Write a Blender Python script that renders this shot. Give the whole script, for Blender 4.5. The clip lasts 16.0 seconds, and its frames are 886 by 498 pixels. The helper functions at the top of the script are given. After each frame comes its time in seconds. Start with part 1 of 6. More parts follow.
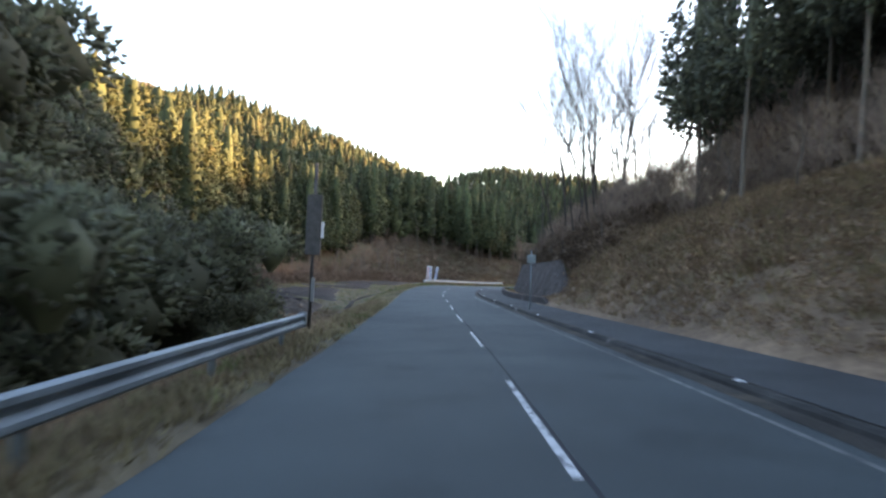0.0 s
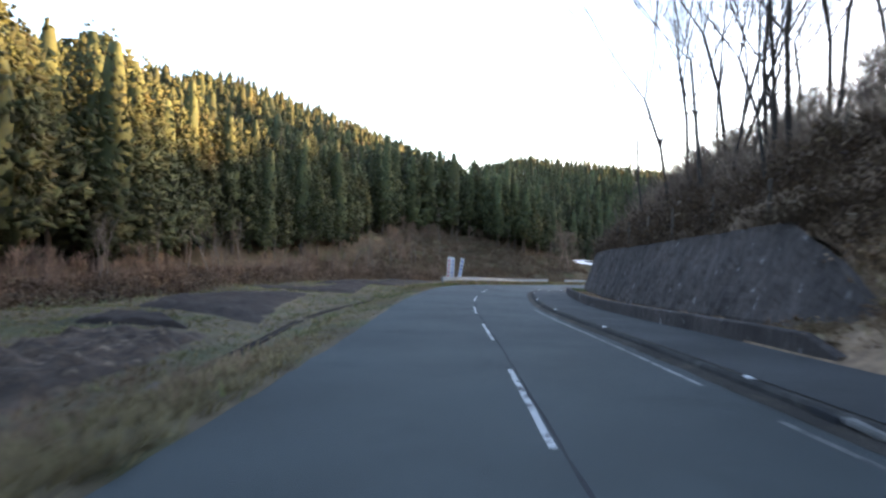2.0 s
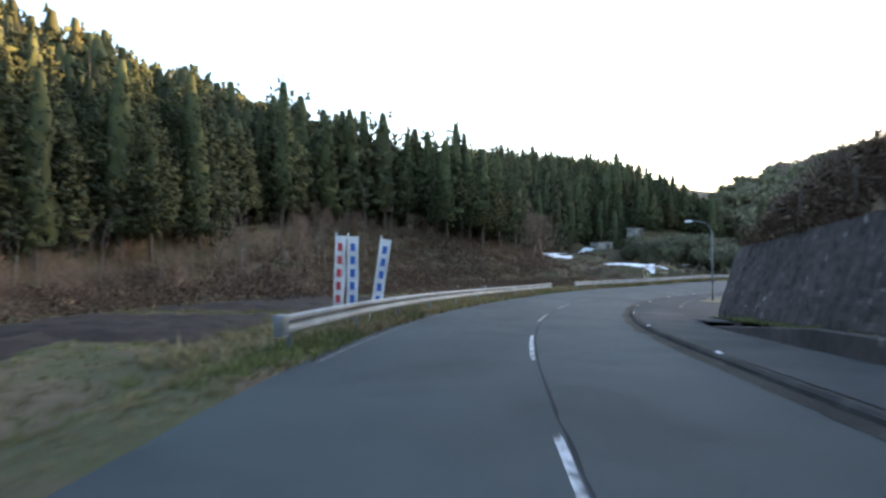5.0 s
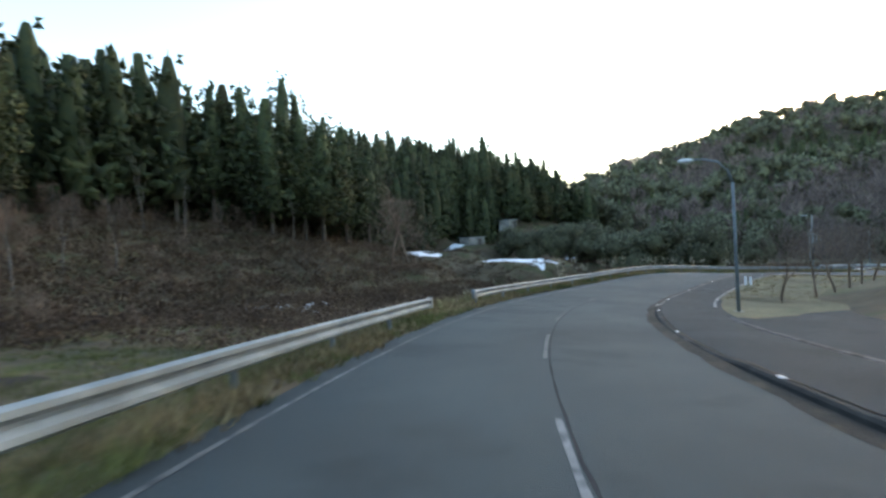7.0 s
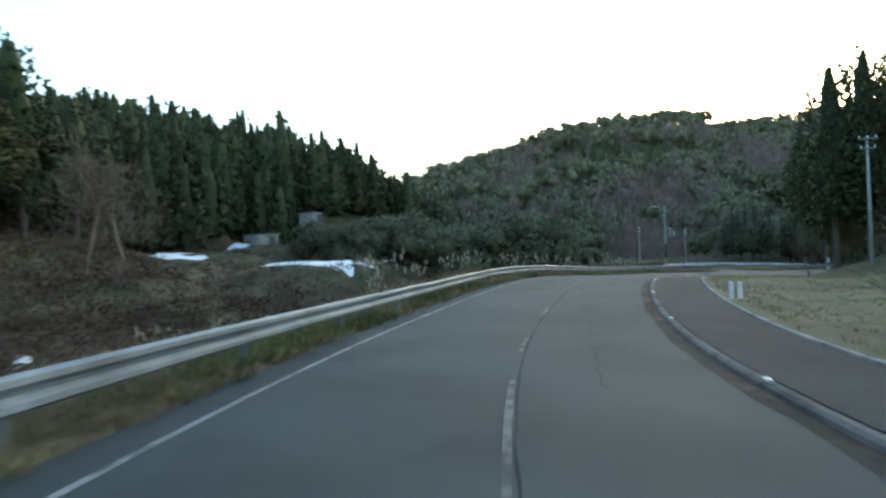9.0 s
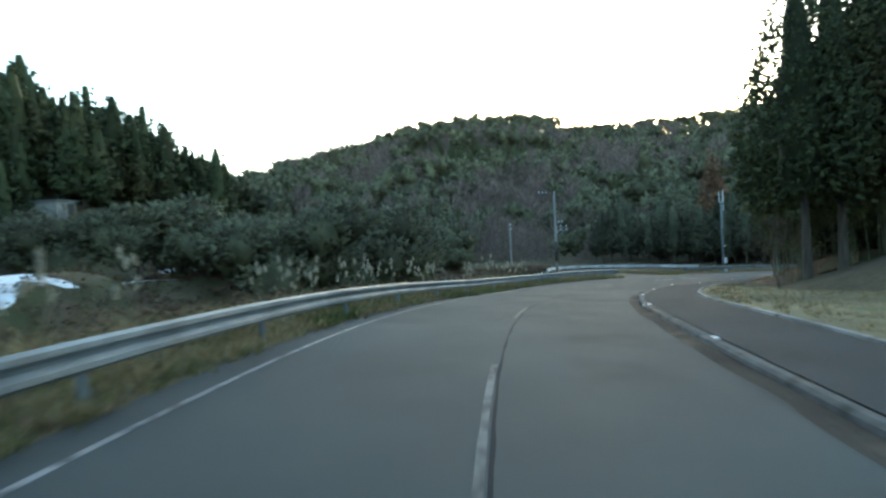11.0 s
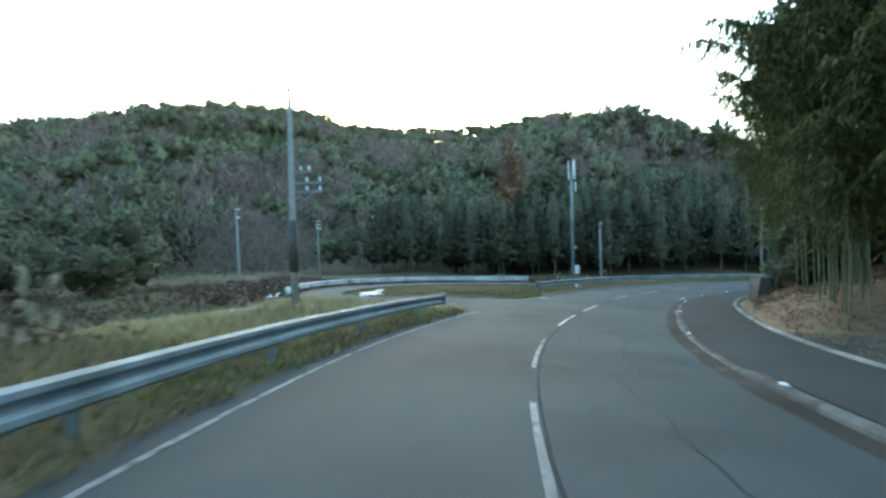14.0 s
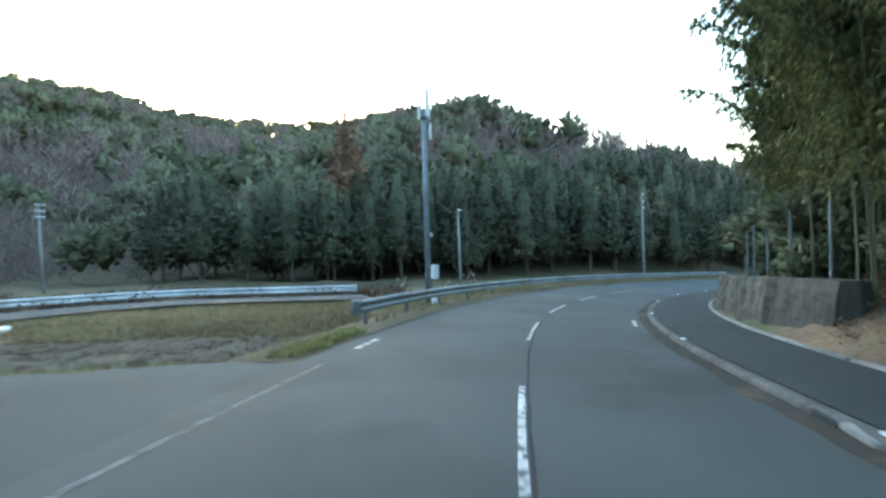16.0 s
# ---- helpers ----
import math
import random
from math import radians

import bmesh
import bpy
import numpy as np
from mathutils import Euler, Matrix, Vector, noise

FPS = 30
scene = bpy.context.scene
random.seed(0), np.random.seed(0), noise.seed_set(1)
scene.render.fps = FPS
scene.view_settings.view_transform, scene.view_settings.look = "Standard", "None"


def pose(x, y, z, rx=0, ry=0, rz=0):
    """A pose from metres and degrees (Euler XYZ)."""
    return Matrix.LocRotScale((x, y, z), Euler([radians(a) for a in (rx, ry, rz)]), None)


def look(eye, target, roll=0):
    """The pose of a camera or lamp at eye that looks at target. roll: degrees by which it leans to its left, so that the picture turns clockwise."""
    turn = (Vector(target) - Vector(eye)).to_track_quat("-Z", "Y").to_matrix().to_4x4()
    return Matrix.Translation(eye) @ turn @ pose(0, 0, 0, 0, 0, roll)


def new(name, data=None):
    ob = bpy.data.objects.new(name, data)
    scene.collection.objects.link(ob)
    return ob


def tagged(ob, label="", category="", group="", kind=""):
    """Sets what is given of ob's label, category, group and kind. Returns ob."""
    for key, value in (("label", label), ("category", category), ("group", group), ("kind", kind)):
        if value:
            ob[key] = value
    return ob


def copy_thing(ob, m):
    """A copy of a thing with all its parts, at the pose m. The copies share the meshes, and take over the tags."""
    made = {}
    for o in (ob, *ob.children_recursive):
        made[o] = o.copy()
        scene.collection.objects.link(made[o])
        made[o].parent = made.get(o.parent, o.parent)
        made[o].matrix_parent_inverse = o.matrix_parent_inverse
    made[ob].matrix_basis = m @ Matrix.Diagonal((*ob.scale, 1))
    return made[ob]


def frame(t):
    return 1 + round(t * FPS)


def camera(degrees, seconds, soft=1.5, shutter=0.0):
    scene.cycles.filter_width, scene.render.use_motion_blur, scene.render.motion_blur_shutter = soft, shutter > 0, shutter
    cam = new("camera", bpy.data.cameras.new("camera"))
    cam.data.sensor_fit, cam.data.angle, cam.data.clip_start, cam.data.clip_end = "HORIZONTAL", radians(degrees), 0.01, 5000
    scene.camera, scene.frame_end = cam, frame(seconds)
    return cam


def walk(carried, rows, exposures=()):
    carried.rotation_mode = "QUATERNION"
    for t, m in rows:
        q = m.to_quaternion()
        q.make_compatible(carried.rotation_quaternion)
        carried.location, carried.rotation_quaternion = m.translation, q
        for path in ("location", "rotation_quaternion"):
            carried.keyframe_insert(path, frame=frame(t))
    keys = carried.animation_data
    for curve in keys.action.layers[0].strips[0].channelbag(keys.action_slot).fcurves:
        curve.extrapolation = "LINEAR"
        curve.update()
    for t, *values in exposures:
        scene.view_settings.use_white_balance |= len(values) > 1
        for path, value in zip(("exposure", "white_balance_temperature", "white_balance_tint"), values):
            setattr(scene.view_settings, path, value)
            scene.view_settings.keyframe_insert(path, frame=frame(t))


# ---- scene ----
cam = camera(77.0, 16.0, soft=2.5, shutter=0.4)
# seconds, eye (m), yaw, pitch, roll (degrees)
ROWS = [
    (0.0, -9.98, 0.76, 0.07, -8.02, -0.35, -2.29),
    (0.5, -9.14, 6.52, -0.24, -6.36, -0.44, -1.61),
    (1.0, -8.34, 12.14, -0.60, -5.42, -0.51, -1.40),
    (1.5, -7.64, 18.06, -0.94, -5.22, -0.60, -1.57),
    (2.0, -6.92, 23.75, -1.30, -5.45, -0.79, -1.53),
    (2.5, -6.14, 29.65, -1.62, -5.88, -0.82, -1.64),
    (3.0, -5.35, 35.57, -1.96, -6.41, -0.83, -0.94),
    (3.5, -4.60, 41.43, -2.27, -6.99, -0.83, -0.08),
    (4.0, -3.99, 47.43, -2.56, -7.95, -0.75, 0.41),
    (4.5, -2.95, 53.46, -2.81, -9.45, -0.67, 0.63),
    (5.0, -1.68, 59.53, -3.01, -11.60, -0.60, 0.79),
    (5.5, 0.00, 65.59, -3.27, -14.30, -0.52, 1.08),
    (6.0, 2.01, 71.44, -3.67, -17.37, -0.41, 1.73),
    (6.5, 4.47, 77.29, -4.07, -21.35, -0.40, 2.69),
    (7.0, 7.42, 83.04, -4.43, -25.86, -0.51, 3.06),
    (7.5, 10.49, 88.12, -4.85, -30.50, -0.56, 2.50),
    (8.0, 14.13, 93.10, -5.18, -35.48, -0.76, 2.29),
    (8.5, 17.91, 97.52, -5.49, -39.83, -0.81, 2.71),
    (9.0, 22.20, 101.80, -5.80, -44.39, -0.88, 3.17),
    (9.5, 26.30, 104.95, -6.03, -48.11, -0.80, 3.49),
    (10.0, 30.71, 107.94, -6.46, -51.62, -0.85, 3.66),
    (10.5, 35.49, 111.00, -6.54, -55.19, -1.06, 3.65),
    (11.0, 40.51, 113.95, -6.55, -58.79, -1.34, 3.48),
    (11.5, 45.63, 116.62, -6.62, -62.39, -1.60, 3.13),
    (12.0, 50.71, 118.83, -6.87, -65.98, -1.75, 2.62),
    (12.5, 55.75, 120.53, -7.23, -69.71, -1.74, 2.15),
    (13.0, 60.95, 122.01, -7.63, -73.95, -1.62, 2.24),
    (13.5, 65.77, 123.02, -7.99, -77.86, -1.52, 2.05),
    (14.0, 70.87, 123.68, -8.37, -82.00, -1.54, 2.17),
    (14.5, 75.62, 123.99, -8.72, -86.15, -1.59, 2.19),
    (15.0, 80.35, 123.51, -9.04, -89.84, -1.64, 2.64),
    (15.5, 84.69, 123.09, -9.35, -93.85, -1.78, 2.65),
    (16.0, 88.97, 122.42, -9.65, -97.52, -1.75, 2.30),
]
walk(cam, [(t, pose(x, y, z, 90 + pitch, roll, yaw)) for t, x, y, z, yaw, pitch, roll in ROWS],
     exposures=[(0.0, 3.3, 6330, 24), (2.0, 3.14, 6250, 24), (3.5, 3.1, 6150, 22), (6.0, 2.82, 6120, 17), (8.5, 2.62, 5950, 5), (9.5, 2.64, 5920, 2), (12.0, 2.78, 5800, -3), (13.0, 2.98, 5760, -4), (14.0, 3.22, 5780, -3), (15.0, 3.4, 5830, 1), (16.0, 3.45, 5850, 2)])

# ---- world and light ----
SUN_AZ, SUN_EL = 75.0, 6.3          # compass bearing from +y towards +x, height in degrees
world = bpy.data.worlds.new("World")
scene.world = world
world.use_nodes = True
wn = world.node_tree.nodes
sky = wn.new("ShaderNodeTexSky")
sky.sky_type, sky.sun_disc = "NISHITA", False
sky.sun_elevation, sky.sun_rotation = radians(SUN_EL), radians(SUN_AZ)
sky.altitude, sky.air_density, sky.dust_density, sky.ozone_density = 200, 1.0, 1.4, 1.0
wn["Background"].inputs["Strength"].default_value = 0.15
world.node_tree.links.new(sky.outputs[0], wn["Background"].inputs["Color"])
sun = new("sun", bpy.data.lights.new("sun", "SUN"))
sun.data.energy, sun.data.angle, sun.data.color = 5.0, radians(0.6), (1.0, 0.62, 0.22)
sun_dir = Vector((math.sin(radians(SUN_AZ)) * math.cos(radians(SUN_EL)), math.cos(radians(SUN_AZ)) * math.cos(radians(SUN_EL)), math.sin(radians(SUN_EL))))
sun.matrix_world = look(sun_dir * 100, (0, 0, 0))


# ---- materials ----
def mat(name, c1, c2, scale=4.0, rough=0.85, bump=0.3, bscale=None, coarse=0.3, dirt=0.35, rand="", spread=0.3, metal=0.0, spec=0.3, trans=0.0, stretch=None, third=None, tscale=0.7, tcut=0.55):
    """Two colours mixed by fine noise, darkened in large patches, with bump; rand: object or island variation; third: a patchy extra colour."""
    m = bpy.data.materials.new(name)
    m.use_nodes = True
    nt = m.node_tree
    n, l = nt.nodes, nt.links
    b = n["Principled BSDF"]
    geo = n.new("ShaderNodeNewGeometry")
    src = geo.outputs["Position"]
    if stretch:
        mp = n.new("ShaderNodeMapping")
        mp.inputs["Scale"].default_value = stretch
        l.new(src, mp.inputs["Vector"])
        src = mp.outputs[0]

    def noise_tex(s, detail=4.0):
        t = n.new("ShaderNodeTexNoise")
        t.inputs["Scale"].default_value, t.inputs["Detail"].default_value = s, detail
        l.new(src, t.inputs["Vector"])
        return t.outputs["Fac"]

    def mix(kind, fac, a, c):
        x = n.new("ShaderNodeMix")
        x.data_type, x.blend_type = "RGBA", kind
        for v, k in ((fac, 0), (a, 6), (c, 7)):
            if hasattr(v, "links"):
                l.new(v, x.inputs[k])
            else:
                x.inputs[k].default_value = v if k == 0 else (*v, 1)
        return x.outputs[2]

    def ramp(v, lo, hi, a=0.0, c=1.0):
        r = n.new("ShaderNodeMapRange")
        r.inputs[1].default_value, r.inputs[2].default_value, r.inputs[3].default_value, r.inputs[4].default_value = lo, hi, a, c
        l.new(v, r.inputs[0])
        return r.outputs[0]

    fine = noise_tex(scale)
    col = mix("MIX", ramp(fine, 0.3, 0.7), c1, c2)
    if third:
        col = mix("MIX", ramp(noise_tex(tscale, 6.0), tcut, tcut + 0.1), col, third)
    big = ramp(noise_tex(coarse, 3.0), 0.3, 0.7, 1 - dirt, 1 + dirt * 0.5)
    comb = n.new("ShaderNodeCombineColor")
    for k in range(3):
        l.new(big, comb.inputs[k])
    col = mix("MULTIPLY", 1.0, col, comb.outputs[0])
    if rand:
        r = n.new("ShaderNodeObjectInfo").outputs["Random"] if rand == "object" else geo.outputs["Random Per Island"]
        h = n.new("ShaderNodeHueSaturation")
        l.new(ramp(r, 0, 1, 1 - spread, 1 + spread), h.inputs["Value"])
        l.new(ramp(r, 0, 1, 0.5 - 0.03 * spread, 0.5 + 0.03 * spread), h.inputs["Hue"])
        l.new(col, h.inputs["Color"])
        col = h.outputs[0]
    l.new(col, b.inputs["Base Color"])
    l.new(ramp(fine, 0.2, 0.8, max(0.05, rough - 0.1), min(1, rough + 0.1)), b.inputs["Roughness"])
    b.inputs["Metallic"].default_value = metal
    b.inputs["Specular IOR Level"].default_value = spec
    if bump:
        bp = n.new("ShaderNodeBump")
        bp.inputs["Strength"].default_value, bp.inputs["Distance"].default_value = bump, 0.05
        l.new(noise_tex(bscale or scale * 3, 5.0), bp.inputs["Height"])
        l.new(bp.outputs[0], b.inputs["Normal"])
    if trans:
        b.inputs["Subsurface Weight"].default_value = 0.0
        tr = n.new("ShaderNodeBsdfTranslucent")
        l.new(col, tr.inputs["Color"])
        ms = n.new("ShaderNodeMixShader")
        ms.inputs[0].default_value = trans
        l.new(b.outputs[0], ms.inputs[1])
        l.new(tr.outputs[0], ms.inputs[2])
        l.new(ms.outputs[0], n["Material Output"].inputs["Surface"])
    return m


ASPHALT = mat("asphalt", (0.041, 0.053, 0.0545), (0.061, 0.0765, 0.078), 60, 0.8, 0.5, 140, 0.25, 0.3, spec=0.35, third=(0.039, 0.05, 0.051), tscale=0.45, tcut=0.56)
ASPHALT_DARK = mat("asphalt_dark", (0.023, 0.029, 0.03), (0.04, 0.048, 0.05), 50, 0.85, 0.5, 120, 0.5, 0.3)
ASPHALT_PALE = mat("asphalt_pale", (0.04, 0.043, 0.043), (0.064, 0.067, 0.066), 50, 0.85, 0.5, 120, 0.5, 0.3)
PAINT = mat("road_paint", (0.42, 0.42, 0.42), (0.62, 0.62, 0.61), 9, 0.7, 0.3, 40, 1.0, 0.2, third=(0.07, 0.07, 0.075), tscale=7, tcut=0.5)
PAINT_WORN = mat("road_paint_worn", (0.17, 0.175, 0.177), (0.3, 0.3, 0.295), 9, 0.75, 0.3, 40, 0.6, 0.35, third=(0.075, 0.078, 0.082), tscale=5, tcut=0.52)
PAINT_FAINT = mat("road_paint_faint", (0.1, 0.104, 0.102), (0.19, 0.19, 0.182), 9, 0.8, 0.3, 40, 0.6, 0.35, third=(0.065, 0.071, 0.073), tscale=5, tcut=0.48)
KERBSTONE = mat("kerb_concrete", (0.085, 0.083, 0.08), (0.16, 0.155, 0.145), 7, 0.9, 0.4, 40, 0.8, 0.5, third=(0.05, 0.05, 0.042), tscale=1.6, tcut=0.54)
KERB_DARK = mat("kerb_mossy", (0.022, 0.022, 0.02), (0.05, 0.048, 0.044), 6, 0.95, 0.6, 30, 0.8, 0.4, third=(0.1, 0.095, 0.085), tscale=1.3, tcut=0.62)
GRIT = mat("gutter_dirt", (0.028, 0.025, 0.022), (0.06, 0.052, 0.042), 14, 0.95, 0.8, 50, 0.5, 0.5, third=(0.085, 0.07, 0.05), tscale=1.1, tcut=0.55)
LAWN = mat("winter_lawn", (0.13, 0.108, 0.058), (0.22, 0.185, 0.1), 4, 0.95, 0.6, 20, 0.2, 0.4, third=(0.1, 0.105, 0.045), tscale=0.5, tcut=0.56)
CONCRETE = mat("concrete", (0.2, 0.2, 0.19), (0.32, 0.31, 0.29), 7, 0.9, 0.4, 40, 0.6, 0.5, third=(0.09, 0.095, 0.07), tscale=1.6, tcut=0.58)
STEEL = mat("galvanised_steel", (0.17, 0.2, 0.213), (0.245, 0.285, 0.302), 3, 0.55, 0.1, 30, 0.8, 0.35, metal=0.3, spec=0.5)
STEEL_PALE = mat("pale_steel", (0.55, 0.57, 0.58), (0.68, 0.7, 0.7), 3, 0.6, 0.1, 30, 0.8, 0.3, metal=0.1, spec=0.4)
STEEL_DARK = mat("painted_steel_dark", (0.06, 0.055, 0.05), (0.1, 0.09, 0.08), 8, 0.6, 0.2, 60, 1.0, 0.3, metal=0.2)
SNOW = mat("old_snow", (0.75, 0.78, 0.82), (0.85, 0.86, 0.88), 3, 0.6, 0.4, 8, 0.5, 0.1)
SOIL_AND_DITCH_SHADE = mat("dark_soil_and_ditch_shade", (0.02, 0.015, 0.012), (0.042, 0.031, 0.024), 5, 0.95, 1.0, 20, 0.5, 0.4)
CLODS = mat("dug_clods", (0.035, 0.025, 0.018), (0.1, 0.07, 0.048), 4, 0.95, 1.0, 12, 0.6, 0.45, third=(0.2, 0.15, 0.1), tscale=2.2, tcut=0.6)
WHITE = mat("white_paint", (0.7, 0.71, 0.71), (0.78, 0.79, 0.79), 6, 0.5, 0.05, 40, 0.8, 0.15)
GREY = mat("grey_concrete_pole", (0.24, 0.24, 0.23), (0.33, 0.33, 0.31), 6, 0.85, 0.2, 40, 0.5, 0.25)
WALL = mat("dark_retaining_wall", (0.042, 0.035, 0.032), (0.088, 0.073, 0.065), 3.0, 0.95, 1.0, 9, 0.5, 0.45, third=(0.4, 0.39, 0.37), tscale=3.6, tcut=0.655, stretch=(1, 1, 0.5))
TAR_AND_SLOT_SHADE = mat("tar_seam_and_slot_shade", (0.036, 0.037, 0.04), (0.05, 0.051, 0.054), 12, 0.92, 0.3, 60, spec=0.12)
WALL_GREY = mat("stained_wall", (0.05, 0.05, 0.043), (0.12, 0.115, 0.1), 3.0, 0.95, 0.8, 14, 0.6, 0.5, third=(0.04, 0.042, 0.032), tscale=1.8, tcut=0.5, stretch=(1, 1, 0.22))
PLUME = mat("pampas_plume", (0.42, 0.35, 0.24), (0.56, 0.48, 0.35), 3, 0.95, 0.0, None, 0.5, 0.2, rand="island", spread=0.2, trans=0.3)
BLUE = mat("flag_blue", (0.05, 0.12, 0.4), (0.07, 0.16, 0.48), 3, 0.8, 0.0)
RED = mat("flag_red", (0.5, 0.05, 0.06), (0.55, 0.07, 0.08), 3, 0.8, 0.0)
STUBBLE = mat("stubble", (0.06, 0.053, 0.04), (0.105, 0.092, 0.066), 6, 0.95, 1.0, 20, 0.6, 0.35)
LITTER = mat("leaf_litter", (0.14, 0.092, 0.058), (0.26, 0.178, 0.11), 5.0, 0.95, 1.0, 14, 0.3, 0.45, third=(0.2, 0.16, 0.09), tscale=0.5, tcut=0.58)
GROUND = mat("ground", (0.085, 0.066, 0.039), (0.145, 0.113, 0.065), 3.0, 0.95, 0.8, 14, 0.12, 0.5, third=(0.078, 0.08, 0.034), tscale=0.3, tcut=0.5)


# ---- building blocks ----
def mesh_ob(name, verts, faces, material, parent=None, label="", smooth=False):
    me = bpy.data.meshes.new(name)
    me.from_pydata([tuple(map(float, v)) for v in verts], [], [tuple(map(int, f)) for f in faces])
    me.materials.append(material)
    if smooth:
        me.shade_smooth()
    ob = new(name, me)
    if parent:
        ob.parent = parent
    return tagged(ob, label)


def tri_ob(name, verts, tris, material, parent=None, label=""):
    """A mesh from numpy arrays of vertices and triangles."""
    me = bpy.data.meshes.new(name)
    verts, tris = np.asarray(verts, np.float32), np.asarray(tris, np.int32)
    me.vertices.add(len(verts)), me.loops.add(tris.size), me.polygons.add(len(tris))
    me.vertices.foreach_set("co", verts.ravel())
    me.loops.foreach_set("vertex_index", tris.ravel())
    me.polygons.foreach_set("loop_start", np.arange(0, tris.size, 3, dtype=np.int32))
    me.update(calc_edges=True)
    me.materials.append(material)
    ob = new(name, me)
    if parent:
        ob.parent = parent
    return tagged(ob, label)


def part(name, bm, material, parent, label="", smooth=False):
    me = bpy.data.meshes.new(name)
    bm.to_mesh(me)
    bm.free()
    me.materials.append(material)
    if smooth:
        me.shade_smooth()
    ob = new(name, me)
    ob.parent = parent
    return tagged(ob, label)


def empty(name, m, label, category, group="", kind=""):
    ob = new(name)
    ob.matrix_world = m
    ob.empty_display_size = 0.2
    return tagged(ob, label, category, group, kind)


def box(bm, cx, cy, cz, sx, sy, sz, bevel=0.0, m=None):
    r = bmesh.ops.create_cube(bm, size=1.0)
    bmesh.ops.scale(bm, vec=(sx, sy, sz), verts=r["verts"])
    if bevel:
        es = list({e for v in r["verts"] for e in v.link_edges})
        r["verts"] = bmesh.ops.bevel(bm, geom=es, offset=bevel, segments=2, affect="EDGES")["verts"]
    bmesh.ops.translate(bm, vec=(cx, cy, cz), verts=r["verts"])
    if m is not None:
        bmesh.ops.transform(bm, matrix=m, verts=r["verts"])


def tube(bm, points, radii, sides=8):
    """A tapered tube along points, closed at both ends."""
    pts = [Vector(p) for p in points]
    rings = []
    for i, p in enumerate(pts):
        d = (pts[min(i + 1, len(pts) - 1)] - pts[max(i - 1, 0)]).normalized()
        a = d.orthogonal().normalized()
        c = d.cross(a)
        r = radii[i] if hasattr(radii, "__len__") else radii
        rings.append([bm.verts.new(p + (a * math.cos(2 * math.pi * k / sides) + c * math.sin(2 * math.pi * k / sides)) * r) for k in range(sides)])
    for q, w in zip(rings, rings[1:]):
        for k in range(sides):
            bm.faces.new((q[k], q[(k + 1) % sides], w[(k + 1) % sides], w[k]))
    bm.faces.new(rings[0][::-1])
    bm.faces.new(rings[-1])


# ---- the road's line: every 15 m its x, y and height, then the crossfall in degrees ----
LINE = [(-15.64, -37.83, 0.52), (-13.4, -23.0, -0.27), (-11.26, -8.15, -1.05), (-9.13, 6.7, -1.86), (-7.18, 21.57, -2.77), (-5.24, 36.45, -3.6), (-3.4, 51.34, -4.32),
        (0.1, 65.95, -4.85), (5.8, 79.9, -5.83), (13.7, 92.6, -6.75), (24.1, 103.4, -7.56), (36.6, 111.7, -8.14), (49.9, 118.5, -8.42), (64.3, 122.7, -9.49),
        (79.2, 123.7, -10.56), (94.0, 121.4, -11.62), (108.1, 116.2, -12.68), (120.6, 108.0, -13.74), (131.0, 97.3, -14.81), (139.4, 84.9, -15.87), (147.0, 72.0, -16.9)]
FALL = [-2.3, -2.3, -2.3, -1.6, -1.5, -0.8, 0.6, 1.1, 2.9, 2.3, 3.3, 3.6, 2.7, 2.1, 2.5, 2.6, 2.6, 2.6, 2.6, 2.6, 2.6]


def cubic(t, y, q):
    """Natural cubic spline through (t, y) at q."""
    t, y, q = np.asarray(t, float), np.asarray(y, float), np.asarray(q, float)
    n, h = len(t), np.diff(t)
    a, b = np.zeros((n, n)), np.zeros(n)
    a[0, 0] = a[-1, -1] = 1
    for i in range(1, n - 1):
        a[i, i - 1:i + 2] = h[i - 1], 2 * (h[i - 1] + h[i]), h[i]
        b[i] = 6 * ((y[i + 1] - y[i]) / h[i] - (y[i] - y[i - 1]) / h[i - 1])
    m = np.linalg.solve(a, b)
    i = np.clip(np.searchsorted(t, q) - 1, 0, n - 2)
    u, v = t[i + 1] - q, q - t[i]
    return m[i] * u**3 / (6 * h[i]) + m[i + 1] * v**3 / (6 * h[i]) + (y[i] / h[i] - m[i] * h[i] / 6) * u + (y[i + 1] / h[i] - m[i + 1] * h[i] / 6) * v


KS = -39 + 15.0 * np.arange(len(LINE))
S = np.arange(-39, 261, 0.5)
PX, PY, PZ = (cubic(KS, [p[k] for p in LINE], S) for k in range(3))
BANK = np.interp(S, KS, FALL)
TX, TY = np.gradient(PX), np.gradient(PY)
TL = np.hypot(TX, TY)
TX, TY = TX / TL, TY / TL
# the centre line's offset to the right of that line
MID_S = [-40, 0, 15, 30, 45, 60, 78, 90, 100, 108, 116, 122, 130, 143, 155, 165, 172, 180, 186, 192, 200, 215, 300]
MID_U = [1.15, 1.15, 1.05, 0.8, 0.75, 0.75, 0.66, 0.6, 0.4, 0.1, -0.2, -0.34, -0.22, 0.15, 0.3, 0.3, 0.05, 0.15, 0.36, 0.25, 0.05, -0.2, -0.2]
MID = np.interp(S, MID_S, MID_U)
MID = np.convolve(np.pad(MID, 8, "edge"), np.ones(17) / 17, "valid")


def at(s, w, dz=0.0):
    """The place w metres right of the centre line at s, dz above the carriageway's plane."""
    f = lambda a: np.interp(s, S, a)
    u = w + f(MID)
    return np.array([f(PX) + f(TY) * u, f(PY) - f(TX) * u, f(PZ) - np.tan(np.radians(f(BANK))) * np.clip(u, -8, 9) + dz])


